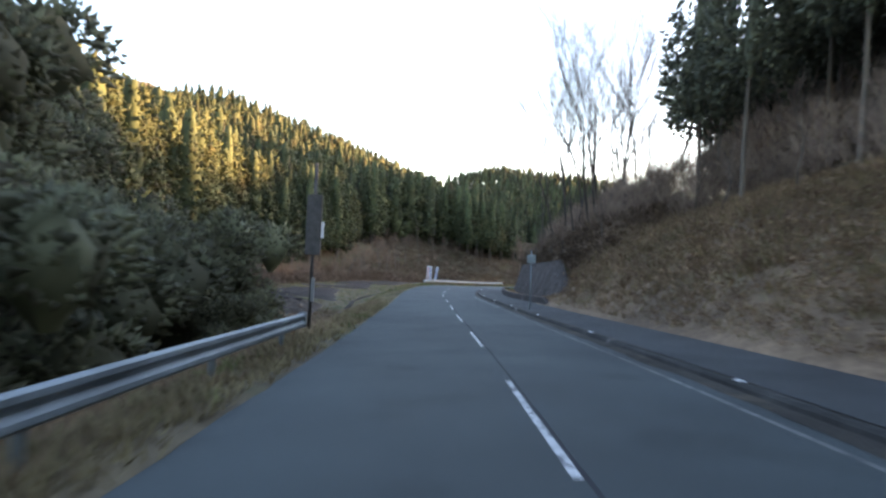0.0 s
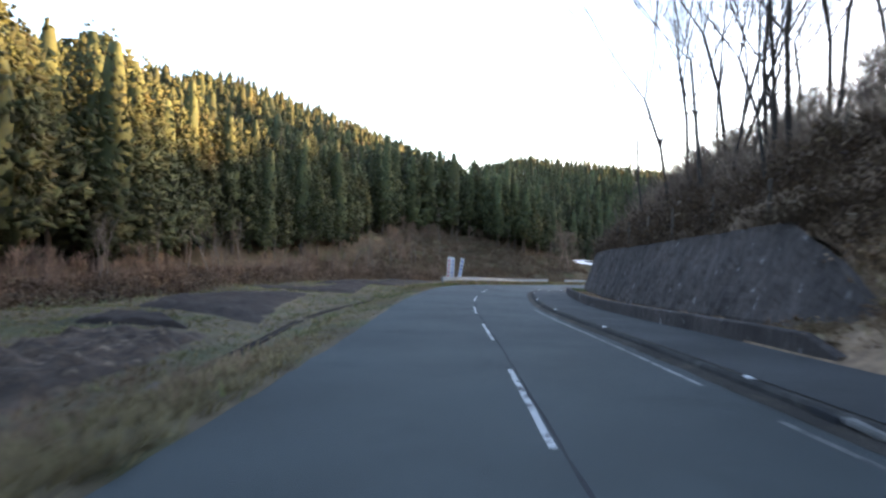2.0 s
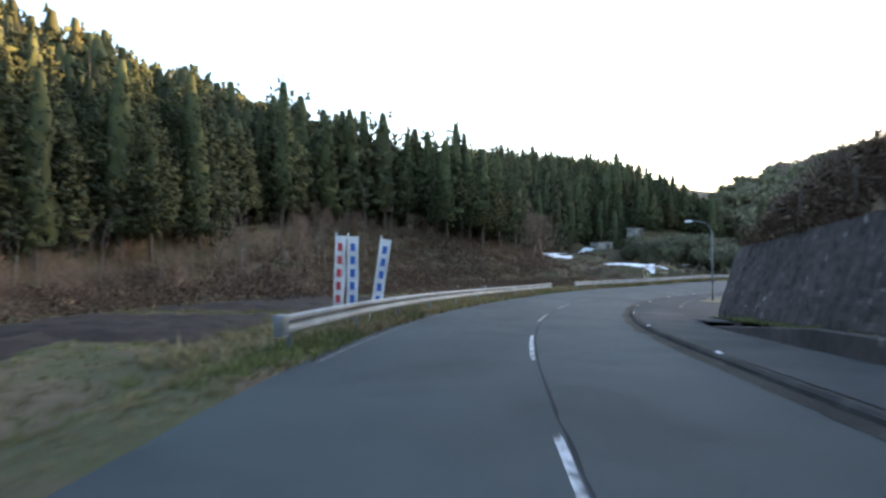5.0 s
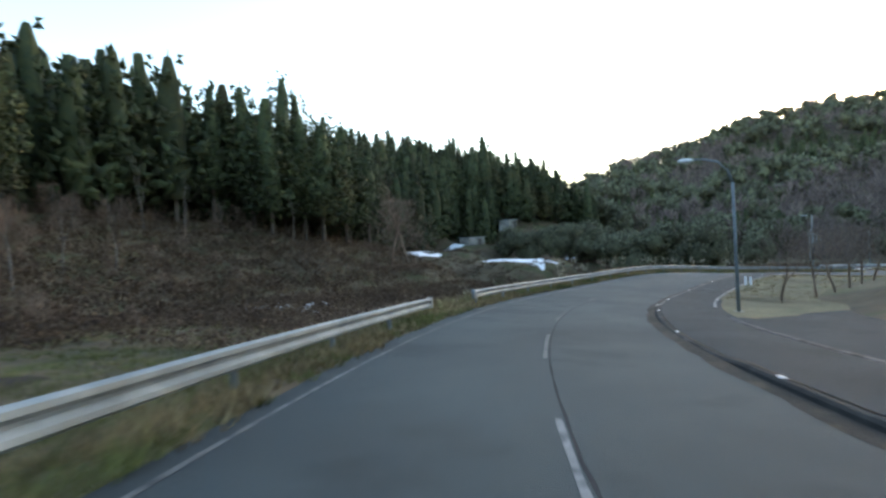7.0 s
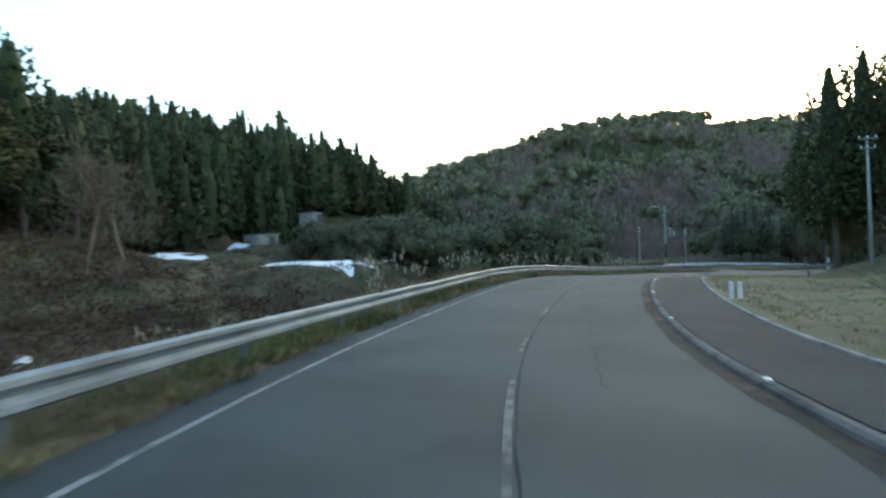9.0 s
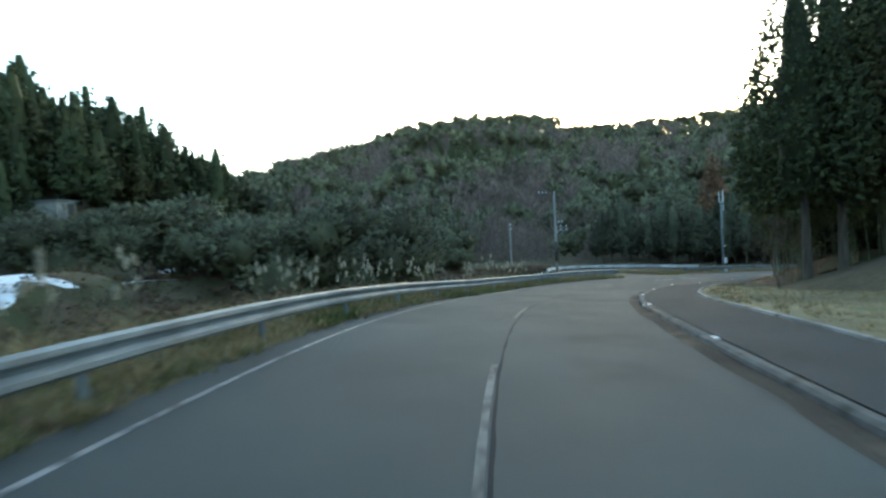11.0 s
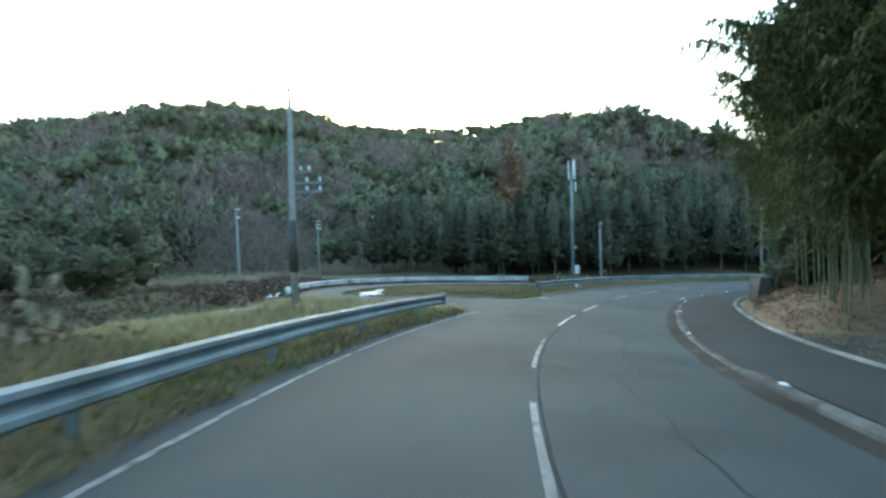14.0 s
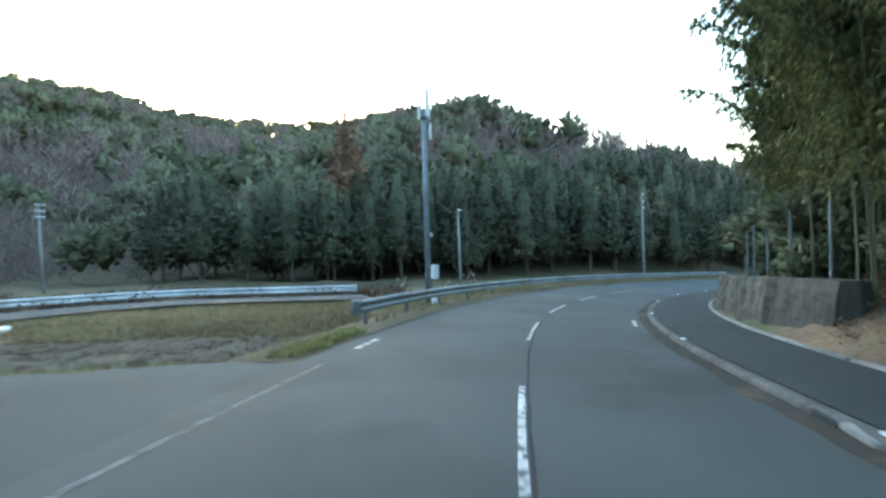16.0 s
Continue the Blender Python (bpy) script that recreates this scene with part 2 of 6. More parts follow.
def heading(s):
    return math.degrees(math.atan2(np.interp(s, S, TY), np.interp(s, S, TX)))


def locate(x, y):
    """For arrays of places: s, the offset w from the centre line, and the road plane's height there."""
    x, y = np.atleast_1d(np.asarray(x, float)), np.atleast_1d(np.asarray(y, float))
    out = np.zeros((3, x.size))
    for a in range(0, x.size, 4000):
        xs, ys = x[a:a + 4000], y[a:a + 4000]
        i = ((xs[:, None] - PX[None, ::2])**2 + (ys[:, None] - PY[None, ::2])**2).argmin(1) * 2
        dx, dy = xs - PX[i], ys - PY[i]
        u = dx * TY[i] - dy * TX[i]
        s = S[i] + dx * TX[i] + dy * TY[i]
        out[0, a:a + 4000], out[1, a:a + 4000] = s, u - MID[i]
        out[2, a:a + 4000] = np.interp(s, S, PZ) - np.tan(np.radians(BANK[i])) * np.clip(u, -8, 9)
    return out


# ridges of the hills: (x, y, height) along each crest, and the slope down from it
RIDGES = [
    ([(-276.7, 463.5, 139.6), (-101.5, 347.4, 81.7), (-57.7, 300.6, 53.8), (-36.5, 279.4, 38.4), (-4.6, 241.4, 24.7), (35, 228, 15.5), (65, 222, 13.5), (80, 205, 8), (93, 192, -3)], 0.42),
    ([(-139.3, -41.2, 19.2), (-112.6, 45.9, 17.1), (-101.3, 109.9, 25.0), (-85.6, 163.2, 34.0), (-66, 213, 39.5), (-58, 252, 44.0)], 0.5),
    ([(22.2, -84.7, 11.7), (33.6, -5.5, 12.5), (37.9, 24.2, 12.1), (41.4, 48.9, 8.7), (43.8, 65.8, 3.0)], 0.3),
    ([(262, 383, -4), (299, 379, 26), (334, 358, 52), (405, 314, 75), (442, 283, 74), (467, 239, 69), (511, 170, 67), (511, 120, 68)], 0.31),
    ([(511, 120, 68), (420, 112, 54), (300, 100, 30), (238, 95, 17), (228, 60, 2), (215, 10, -6)], 0.38),
    ([(137.8, 605.9, 82.0), (228.3, 532.2, 64.0)], 0.28),
    ([(80, 45, 4), (110, 70, 0), (118, 88, -7)], 0.5),
    ([(-22, 126, -3.0), (-14, 140, -0.5), (-2, 158, 1.5), (18, 160, -1.0), (34, 164, -4.0), (52, 170, -6.5)], 0.32),
]


TERRACES = [(52, 152, 8, -7.5), (50, 178, 8, -5.9), (68, 160, 7, -9.0), (33, 149, 5, -7.2), (65, 186, 5, -6.2), (75, 167, 4, -8.6)]
WALL_S, WALL_H = [33.5, 35.5, 38, 88.5], [0.6, 1.9, 3.0, 3.2]


def bank_rise(s, e):
    """Height of the right-hand bank, e metres behind the footway: an open slope, then one held up by a wall."""
    bank = np.minimum(e * 0.78, 4.5 + np.clip(e - 5.8, -9, 4.5) * 0.42 + np.maximum(0, e - 10.3) * 0.1)
    top = np.interp(s, WALL_S, WALL_H)
    over = np.where(e < 1.9, 0.3, np.minimum(top + (e - 2.25) * 0.8, top + 3.0 + (e - 6.0) * 0.25))
    k = np.clip((s - 33) / 3, 0, 1)
    return (bank * (1 - k) + over * k) * np.clip(e * 20, 0, 1)


def ground_height(x, y):
    x, y = np.atleast_1d(np.asarray(x, float)), np.atleast_1d(np.asarray(y, float))
    s, w, zr = locate(x, y)
    # left of the road
    d = np.maximum(0, -w - 4.3)
    lev = np.interp(s, [-40, 0, 14, 20, 30, 66, 80, 100, 118, 135, 150, 178, 184, 194, 300], [-2.2, -2.2, -1.6, -0.7, -0.75, -0.75, -0.6, -0.9, -1.2, -3.2, -3.0, -1.2, -0.2, -0.2, -1.0])
    run = np.interp(s, [-40, 14, 22, 90, 110, 140, 175, 183, 194, 300], [5, 5, 1.6, 3, 5, 7, 6, 0.6, 0.6, 12])
    hold = np.interp(s, [125, 140, 160, 178, 182], [0, 2.5, 4.5, 6, 0])
    left = lev * np.clip((d - hold) / run, 0, 1)**1.3
    # right of the road: the sheet runs under the bank's own mesh, then car park and lawn
    e = np.maximum(0, w - 5.7)
    k2 = np.clip((s - 85.5) / 2.5, 0, 1)
    right = bank_rise(s, np.where(s > 31, np.maximum(0, e - 2.1), e)) - 0.7 * np.clip(e * 2, 0, 1) * np.clip((15 - e) / 3, 0, 1)
    flat = np.maximum(0, e - np.interp(s, [96, 120, 150, 165, 200], [26, 30, 16, 4, 1.5])) * 0.35
    grove = np.interp(e, [0.2, 1, 2.5, 5, 9, 20], [0, 0.4, 1.1, 2.0, 2.9, 3.2]) * np.clip((s - 180) / 4, 0, 1) * np.clip((240 - s) / 8, 0, 1)
    right = right * (1 - k2) + np.maximum(flat, grove) * k2
    z = zr + left + right
    for crest, slope in RIDGES:
        best = np.full(x.shape, -1e9)
        for (ax, ay, az), (bx, by, bz) in zip(crest, crest[1:]):
            t = np.clip(((x - ax) * (bx - ax) + (y - ay) * (by - ay)) / ((bx - ax)**2 + (by - ay)**2), 0, 1)
            r = np.hypot(x - ax - t * (bx - ax), y - ay - t * (by - ay))
            best = np.maximum(best, az + t * (bz - az) - slope * r)
        near = np.clip((np.abs(w) - 9) / 14, 0, 1)
        add = best - z
        soft = 3.0
        z = z + near * np.where(add > soft, add, np.where(add > -soft, (add + soft)**2 / (4 * soft), 0))
    for cx, cy, rad, level in TERRACES:
        k = np.clip(1.7 - np.hypot(x - cx, y - cy) / rad, 0, 1)
        k = k * k * (3 - 2 * k)
        z = z * (1 - k) + level * k
    far = np.hypot(x - 60, y - 100)
    z = np.where(far > 700, np.maximum(z, -5) * np.clip(1 - (far - 700) / 1200, 0, 1), z)
    rough = np.array([noise.noise((a * 0.11, b * 0.11, 3.0)) * 0.5 + noise.noise((a * 0.4, b * 0.4, 7.0)) * 0.16 for a, b in zip(x, y)])
    z = z + rough * np.clip((np.abs(w) - 7.5) / 8, 0, 1) * np.where((s > 85) & (w > 0) & (w < 30), 0.12, np.where((s > 183) & (s < 215) & (w < 0) & (w > -23), 0.03, 1))
    # the sheet dips under the carriageway, verge and footway, which are meshes of their own
    under = (w > -5.2) & (w < 5.85) & (s > -38) & (s < 259)
    under |= (s > 88.6) & (s < 119.5) & (w > 5) & (w < 31.5)
    return z - 0.22 * under


def gz(x, y):
    return float(ground_height([x], [y])[0])


def lines(lo, hi, step, ends):
    mid = list(np.arange(lo, hi + 0.01, step))
    a, b = [], []
    g, p = step, lo
    while p > ends[0]:
        g *= 1.22
        p -= g
        a.append(p)
    g, p = step, hi
    while p < ends[1]:
        g *= 1.22
        p += g
        b.append(p)
    return np.array(a[::-1] + mid + b)


gx, gy = lines(-42, 150, 1.3, (-2600, 2600)), lines(-14, 178, 1.3, (-2600, 2600))
GX, GY = np.meshgrid(gx, gy)
GZ = ground_height(GX.ravel(), GY.ravel())
nx = len(gx)
idx = np.arange(GX.size).reshape(GX.shape)
q = np.stack([idx[:-1, :-1], idx[:-1, 1:], idx[1:, 1:], idx[1:, :-1]], -1).reshape(-1, 4)
ground = tri_ob("ground", np.stack([GX.ravel(), GY.ravel(), GZ], 1), np.concatenate([q[:, [0, 1, 2]], q[:, [0, 2, 3]]]), GROUND)
ground.data.shade_smooth()
tagged(ground, "brown winter ground with dry grass and bare soil", "ground", kind="structure")


def strip(name, ss, cols, material, label, category, kind="structure", parent=None, smooth=False):
    """A ribbon along the road; cols: functions or numbers (w, dz) across it."""
    V, Fc = [], []
    k = len(cols)
    for i, s in enumerate(ss):
        for w, dz in cols:
            V.append(at(s, w(s) if callable(w) else w, dz(s) if callable(dz) else dz))
        if i:
            for j in range(k - 1):
                Fc.append(((i - 1) * k + j, (i - 1) * k + j + 1, i * k + j + 1, i * k + j))
    ob = mesh_ob(name, V, Fc, material, parent, smooth=smooth)
    return tagged(ob, label, category, kind=kind)


def arange(a, b, step=0.5):
    n = max(1, round((b - a) / step))
    return [a + (b - a) * i / n for i in range(n + 1)]


EDGE_S, EDGE_W = [-40, 60, 70, 182, 185, 192, 196, 300], [-3.55, -3.6, -3.8, -3.8, -3.8, -3.8, -3.7, -3.7]
edge = lambda s: float(np.interp(s, EDGE_S, EDGE_W)) + 0.07 * noise.noise((s * 0.7, 0, 0)) + 0.04 * noise.noise((s * 2.3, 5, 0))
strip("road", arange(-39, 258), [(edge, -0.05), (lambda s: edge(s) + 0.02, -0.035), (-2, -0.02), (0, 0), (1.6, -0.015), (3.35, -0.03)], ASPHALT,
      "worn grey asphalt road on a long bend", "road", smooth=True)
EDGE_IN = lambda s: float(np.interp(s, [68, 84, 98, 106, 150, 156, 164, 184], [-0.2, -0.2, 0.0, 0.12, 0.12, 0.05, -0.1, -0.1]))
KERB_DIP = lambda s: 0.09 - 0.08 * float(np.interp(s, [95, 96.5, 103, 104.5, 172, 173, 179, 180.5], [0, 1, 1, 0, 0, 1, 1, 0]))
for a, b, m in ((-39, 88, ASPHALT_PALE), (88, 258, ASPHALT_DARK)):
    strip("footway", arange(a, b), [(3.52, lambda s: KERB_DIP(s) - 0.004), (4.6, 0.1), (5.65, 0.1), (5.9, 0.05)], m, "dark asphalt footway behind a low kerb", "footway", smooth=True)
for a, b, m, lab in ((-39, 112, KERB_DARK, "low mossy blackened kerb edging the footway"), (112, 258, KERBSTONE, "low worn concrete kerb edging the footway")):
    strip("kerb", arange(a, b), [(3.27, -0.08), (3.31, lambda s: KERB_DIP(s) - 0.04), (3.36, KERB_DIP), (3.47, KERB_DIP), (3.53, lambda s: KERB_DIP(s) - 0.04)], m, lab, "kerb")
strip("verge", arange(-39, 182.4), [(lambda s: edge(s) - 0.02, -0.06), (lambda s: edge(s) - 0.2, -0.02), (-4.3, -0.03), (-4.9, -0.1), (-5.5, -0.45)], GROUND, "grassy verge beside the road", "verge", smooth=True)
for a, b, w, m in ((-39, 29.5, 2.72, PAINT_FAINT), (31.5, 48.6, 2.72, PAINT_WORN)):
    strip("edge_line", arange(a, b), [(w - 0.045, 0.004 - 0.025), (w + 0.045, 0.004 - 0.026)], m, "worn white edge line painted on asphalt", "road marking")
for a, b, m, half in ((68, 112, PAINT_FAINT, 0.04), (112, 182.4, PAINT_WORN, 0.045)):
    strip("edge_line", arange(a, b), [(lambda s, h=half: -3.3 - h + EDGE_IN(s) + 0.01 * noise.noise((s * 2, 2, 0)), 0.004 - 0.031), (lambda s, h=half: -3.3 + h + EDGE_IN(s) + 0.012 * noise.noise((s * 2.7, 6, 0)), 0.004 - 0.03)], m, "worn white edge line painted on asphalt", "road marking")
strip("edge_line", arange(183.4, 189.6, 0.2), [(lambda s: -3.35 + 0.03 * noise.noise((s * 3, 1, 0)), 0.004 - 0.031), (lambda s: -3.26 + 0.03 * noise.noise((s * 3.3, 7, 0)), 0.004 - 0.03)], PAINT_FAINT, "worn white edge line across the junction", "road marking")
strip("edge_line", arange(191.3, 192.7), [(-3.37, 0.004 - 0.031), (-3.23, 0.004 - 0.03)], PAINT, "short white edge mark on asphalt", "road marking")
strip("edge_line", arange(198, 200), [(2.72, 0.004 - 0.025), (2.84, 0.004 - 0.026)], PAINT, "short white edge mark on asphalt", "road marking")
for a, n in ((-29, 4), (-20.6, 4), (-12, 4), (-4, 4), (4.4, 4.2), (12.9, 3.7), (20.6, 4), (28.3, 4.1), (36.4, 4), (44.7, 3.8), (52.2, 3.8), (60.5, 4), (69, 4), (77.9, 4.4), (86.7, 4.3), (95.5, 4.1), (103.6, 3.5),
             (112.3, 4), (118.7, 1.6), (124.8, 2.2), (134, 4), (143.4, 3.6), (151, 2), (165.4, 4.1), (171.9, 3.8), (179, 3.8), (184.8, 3.7), (193.4, 4), (201, 4), (208.5, 4), (216, 4)):
    strip("centre_dash", arange(a, a + n), [((lambda s: -0.045 + 0.012 * noise.noise((s * 3, 1, 0))), 0.006), ((lambda s: 0.04 + 0.02 * noise.noise((s * 3.7, 5, 0))), 0.006)], PAINT if a < 70 or a > 178 else PAINT_FAINT if 95 < a < 160 else PAINT_WORN, "worn white centre dash painted on asphalt", "road marking")


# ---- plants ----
# winter-bronzed patches; golden sunlight is also mixed into the second colour
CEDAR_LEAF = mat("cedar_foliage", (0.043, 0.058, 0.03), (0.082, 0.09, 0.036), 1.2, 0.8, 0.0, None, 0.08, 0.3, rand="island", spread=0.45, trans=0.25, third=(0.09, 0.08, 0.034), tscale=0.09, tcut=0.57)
BROAD_LEAF = mat("broadleaf_foliage", (0.1, 0.104, 0.065), (0.175, 0.172, 0.1), 0.9, 0.75, 0.0, None, 0.06, 0.35, rand="island", spread=0.5, trans=0.25)
BAMBOO_LEAF = mat("bamboo_foliage", (0.2, 0.21, 0.08), (0.33, 0.32, 0.14), 0.8, 0.7, 0.0, None, 0.15, 0.3, rand="island", spread=0.45, trans=0.35)
TWIG_HAZE = mat("bare_twigs", (0.12, 0.088, 0.075), (0.2, 0.15, 0.13), 0.7, 0.9, 0.0, None, 0.1, 0.3, rand="island", spread=0.35)
RUST_LEAF = mat("rust_foliage", (0.16, 0.085, 0.05), (0.22, 0.13, 0.075), 0.9, 0.85, 0.0, None, 0.1, 0.2, rand="island", spread=0.35, trans=0.2)
OLIVE_LEAF = mat("olive_thicket", (0.11, 0.112, 0.062), (0.19, 0.18, 0.1), 0.9, 0.8, 0.0, None, 0.12, 0.4, rand="island", spread=0.45, trans=0.3)
# conifer green paled beyond the cedars', so its colour carries the veiling haze
HAZED_CONIFER_LEAF = mat("hazed_conifer_foliage", (0.068, 0.074, 0.048), (0.11, 0.115, 0.072), 1.0, 0.8, 0.0, None, 0.1, 0.35, rand="island", spread=0.4, trans=0.25, third=(0.13, 0.108, 0.07), tscale=0.1, tcut=0.6)
DARK_TWIG = mat("brown_twigs", (0.145, 0.098, 0.07), (0.25, 0.175, 0.125), 0.9, 0.95, 0.0, None, 0.2, 0.4, rand="island", spread=0.4, trans=0.1)
BARK = mat("bark", (0.075, 0.06, 0.048), (0.14, 0.115, 0.09), 5, 0.95, 0.6, 16, 0.4, 0.4, stretch=(1, 1, 0.2))
# copy of the bark with the hill's shade and backlight darkened into its colour
BARK_SHADED = mat("bark_shaded", (0.035, 0.03, 0.026), (0.07, 0.058, 0.05), 5, 0.95, 0.5, 16, 0.4, 0.4, stretch=(1, 1, 0.2))
BARK_PALE = mat("bark_pale", (0.14, 0.12, 0.1), (0.24, 0.21, 0.18), 5, 0.9, 0.5, 16, 0.4, 0.4, stretch=(1, 1, 0.2))
CULM = mat("bamboo_culm", (0.12, 0.13, 0.07), (0.2, 0.2, 0.11), 3, 0.6, 0.1, 30, 0.5, 0.2)
BANK_BRUSH = mat("bank_brush", (0.2, 0.125, 0.075), (0.34, 0.225, 0.14), 0.8, 0.95, 0.0, None, 0.15, 0.35, rand="island", spread=0.5, trans=0.2)
DRY_BRUSH = mat("dry_brush", (0.095, 0.062, 0.042), (0.17, 0.118, 0.077), 0.8, 0.95, 0.0, None, 0.1, 0.35, rand="island", spread=0.5, trans=0.2)
DRY_GRASS = mat("dry_grass", (0.2, 0.15, 0.075), (0.3, 0.24, 0.13), 0.8, 0.95, 0.0, None, 0.15, 0.3, rand="island", spread=0.4, trans=0.25)
RIM_GRASS = mat("rim_grass", (0.17, 0.17, 0.05), (0.28, 0.26, 0.09), 0.8, 0.9, 0.0, None, 0.3, 0.3, rand="island", spread=0.4, trans=0.25)
STRAW = mat("straw_grass", (0.32, 0.26, 0.12), (0.46, 0.38, 0.2), 0.8, 0.95, 0.0, None, 0.3, 0.25, rand="island", spread=0.35, trans=0.25)
GREEN_GRASS = mat("green_grass", (0.085, 0.1, 0.03), (0.17, 0.175, 0.06), 0.8, 0.9, 0.0, None, 0.2, 0.35, rand="island", spread=0.45, trans=0.25)
rng = np.random.default_rng(7)


def tufts(p, out, size, droop=0.25, wide=0.42):
    """Small three-sided sprays at points p that point along out; their vertices and triangles."""
    n = len(p)
    d = out + np.stack([rng.normal(0, 0.25, n), rng.normal(0, 0.25, n), rng.normal(-droop, 0.25, n)], 1)
    d /= np.linalg.norm(d, axis=1)[:, None]
    a = np.cross(d, rng.normal(0, 1, (n, 3)))
    a /= np.linalg.norm(a, axis=1)[:, None]
    b = np.cross(d, a)
    L = (size * rng.uniform(0.6, 1.35, n))[:, None]
    base = p - d * L * 0.3
    v = np.stack([base + a * L * wide, base - a * L * wide * 0.6 + b * L * wide, base - a * L * wide * 0.5 - b * L * wide * 0.9, p + d * L], 1).reshape(-1, 3)
    k = np.arange(n)[:, None] * 4
    t = np.concatenate([k + [0, 1, 3], k + [1, 2, 3], k + [2, 0, 3]])
    return v, t


def core(height, low, prof, sides=7, rings=7, fill=0.72):
    """An uneven inner body that keeps a crown from being see-through."""
    v, t = [], []
    for i in range(rings):
        h = low + (1 - low) * i / (rings - 1) * 0.96
        for k in range(sides):
            r = prof(h) * fill * rng.uniform(0.5, 1.08)
            a = 2 * math.pi * (k + 0.5 * (i % 2)) / sides
            v.append((r * math.cos(a), r * math.sin(a), h * height))
    for i in range(rings - 1):
        for k in range(sides):
            a, b, c, d = i * sides + k, i * sides + (k + 1) % sides, (i + 1) * sides + (k + 1) % sides, (i + 1) * sides + k
            t += [(a, b, c), (a, c, d)]
    return np.array(v), np.array(t)


def merge(items):
    v, t, o = [], [], 0
    for a, b in items:
        v.append(a), t.append(b + o)
        o += len(a)
    return np.concatenate(v), np.concatenate(t)


def conifer(height, radius, n, low=0.3, size=1.0, tip=0.75, per=9, fill=0.8):
    """A dense cedar crown: rounded sprays of foliage, each a clump of small tufts, round an inner body."""
    prof = lambda h: radius * np.clip((1 - h) / (1 - low), 0, 1)**tip * np.clip(0.6 + (h - low) * 2.4, 0.45, 1) + 0.06
    m = max(4, n // per)
    h = low + (1 - low) * (1 - ((np.arange(m) + rng.uniform(0, 1, m)) / m)**0.6)
    a = np.arange(m) * 2.39996 + rng.normal(0, 0.35, m)
    r = prof(h) * rng.uniform(0.68, 1.0, m)
    c = np.stack([r * np.cos(a), r * np.sin(a), h * height], 1)
    rc = np.clip(radius * 0.34 * rng.uniform(0.7, 1.3, m) * (1.25 - 0.75 * h), 0.12, None)
    d = rng.normal(0, 1, (m, per, 3))
    d /= np.linalg.norm(d, axis=2)[:, :, None]
    o = np.stack([np.cos(a), np.sin(a), np.full(m, 0.15)], 1)[:, None]
    d = d + o * 0.7
    d /= np.linalg.norm(d, axis=2)[:, :, None]
    p = c[:, None] + d * rc[:, None, None] * [1, 1, 1.25]
    k = size * np.repeat(1.15 - 0.6 * h, per)
    top = np.array([[0, 0, height * 0.95]] * 3)
    return merge([tufts(p.reshape(-1, 3), d.reshape(-1, 3) + [0, 0, 0.15], k, 0.1, 0.5), tufts(top, np.tile([0, 0, 1.0], (3, 1)), size * 0.6, 0, 0.3), core(height, low, prof, fill=fill)])


def broadleaf(height, radius, n, size=0.9, low=0.2):
    """A crown of several uneven lobes."""
    items = []
    m = 7
    for k in range(m):
        c = np.array([rng.normal(0, radius * 0.42), rng.normal(0, radius * 0.42), height * rng.uniform(low + 0.2, 0.8)])
        rr = radius * rng.uniform(0.45, 0.7)
        d = rng.normal(0, 1, (n // m, 3))
        d /= np.linalg.norm(d, axis=1)[:, None]
        d[:, 2] = np.abs(d[:, 2]) * np.where(rng.uniform(0, 1, len(d)) < 0.75, 1, -0.6)
        p = c + d * rr * rng.uniform(0.75, 1.05, (len(d), 1)) * [1, 1, 0.85]
        items.append(tufts(p, d + [0, 0, 0.2], size, 0.1, 0.5))
        cv, ct = core(1.0, 0.0, lambda h: rr * 0.8 * math.sqrt(max(0.03, 1 - (2 * h - 1)**2)), 5, 4, 0.85)
        cv = cv * [1, 1, rr * 1.4] + c - [0, 0, rr * 0.7]
        items.append((cv, ct))
    return merge(items)


def prism(segs, sides=3):
    """Three-sided tapered sticks for a list of (p0, p1, r0, r1)."""
    p0, p1 = np.array([s[0] for s in segs]), np.array([s[1] for s in segs])
    r0, r1 = np.array([s[2] for s in segs]), np.array([s[3] for s in segs])
    d = p1 - p0
    d /= np.linalg.norm(d, axis=1)[:, None] + 1e-9
    a = np.cross(d, np.where(np.abs(d[:, 2:3]) < 0.9, [[0, 0, 1.0]], [[1.0, 0, 0]]))
    a /= np.linalg.norm(a, axis=1)[:, None]
    b = np.cross(d, a)
    ring = lambda p, r: [p + (a * math.cos(2 * math.pi * k / sides) + b * math.sin(2 * math.pi * k / sides)) * r[:, None] for k in range(sides)]
    v = np.stack(ring(p0, r0) + ring(p1, r1), 1).reshape(-1, 3)
    k = np.arange(len(segs))[:, None] * 2 * sides
    t = []
    for j in range(sides):
        e = (j + 1) % sides
        t += [k + [j, e, sides + e], k + [j, sides + e, sides + j]]
    return v, np.concatenate(t)


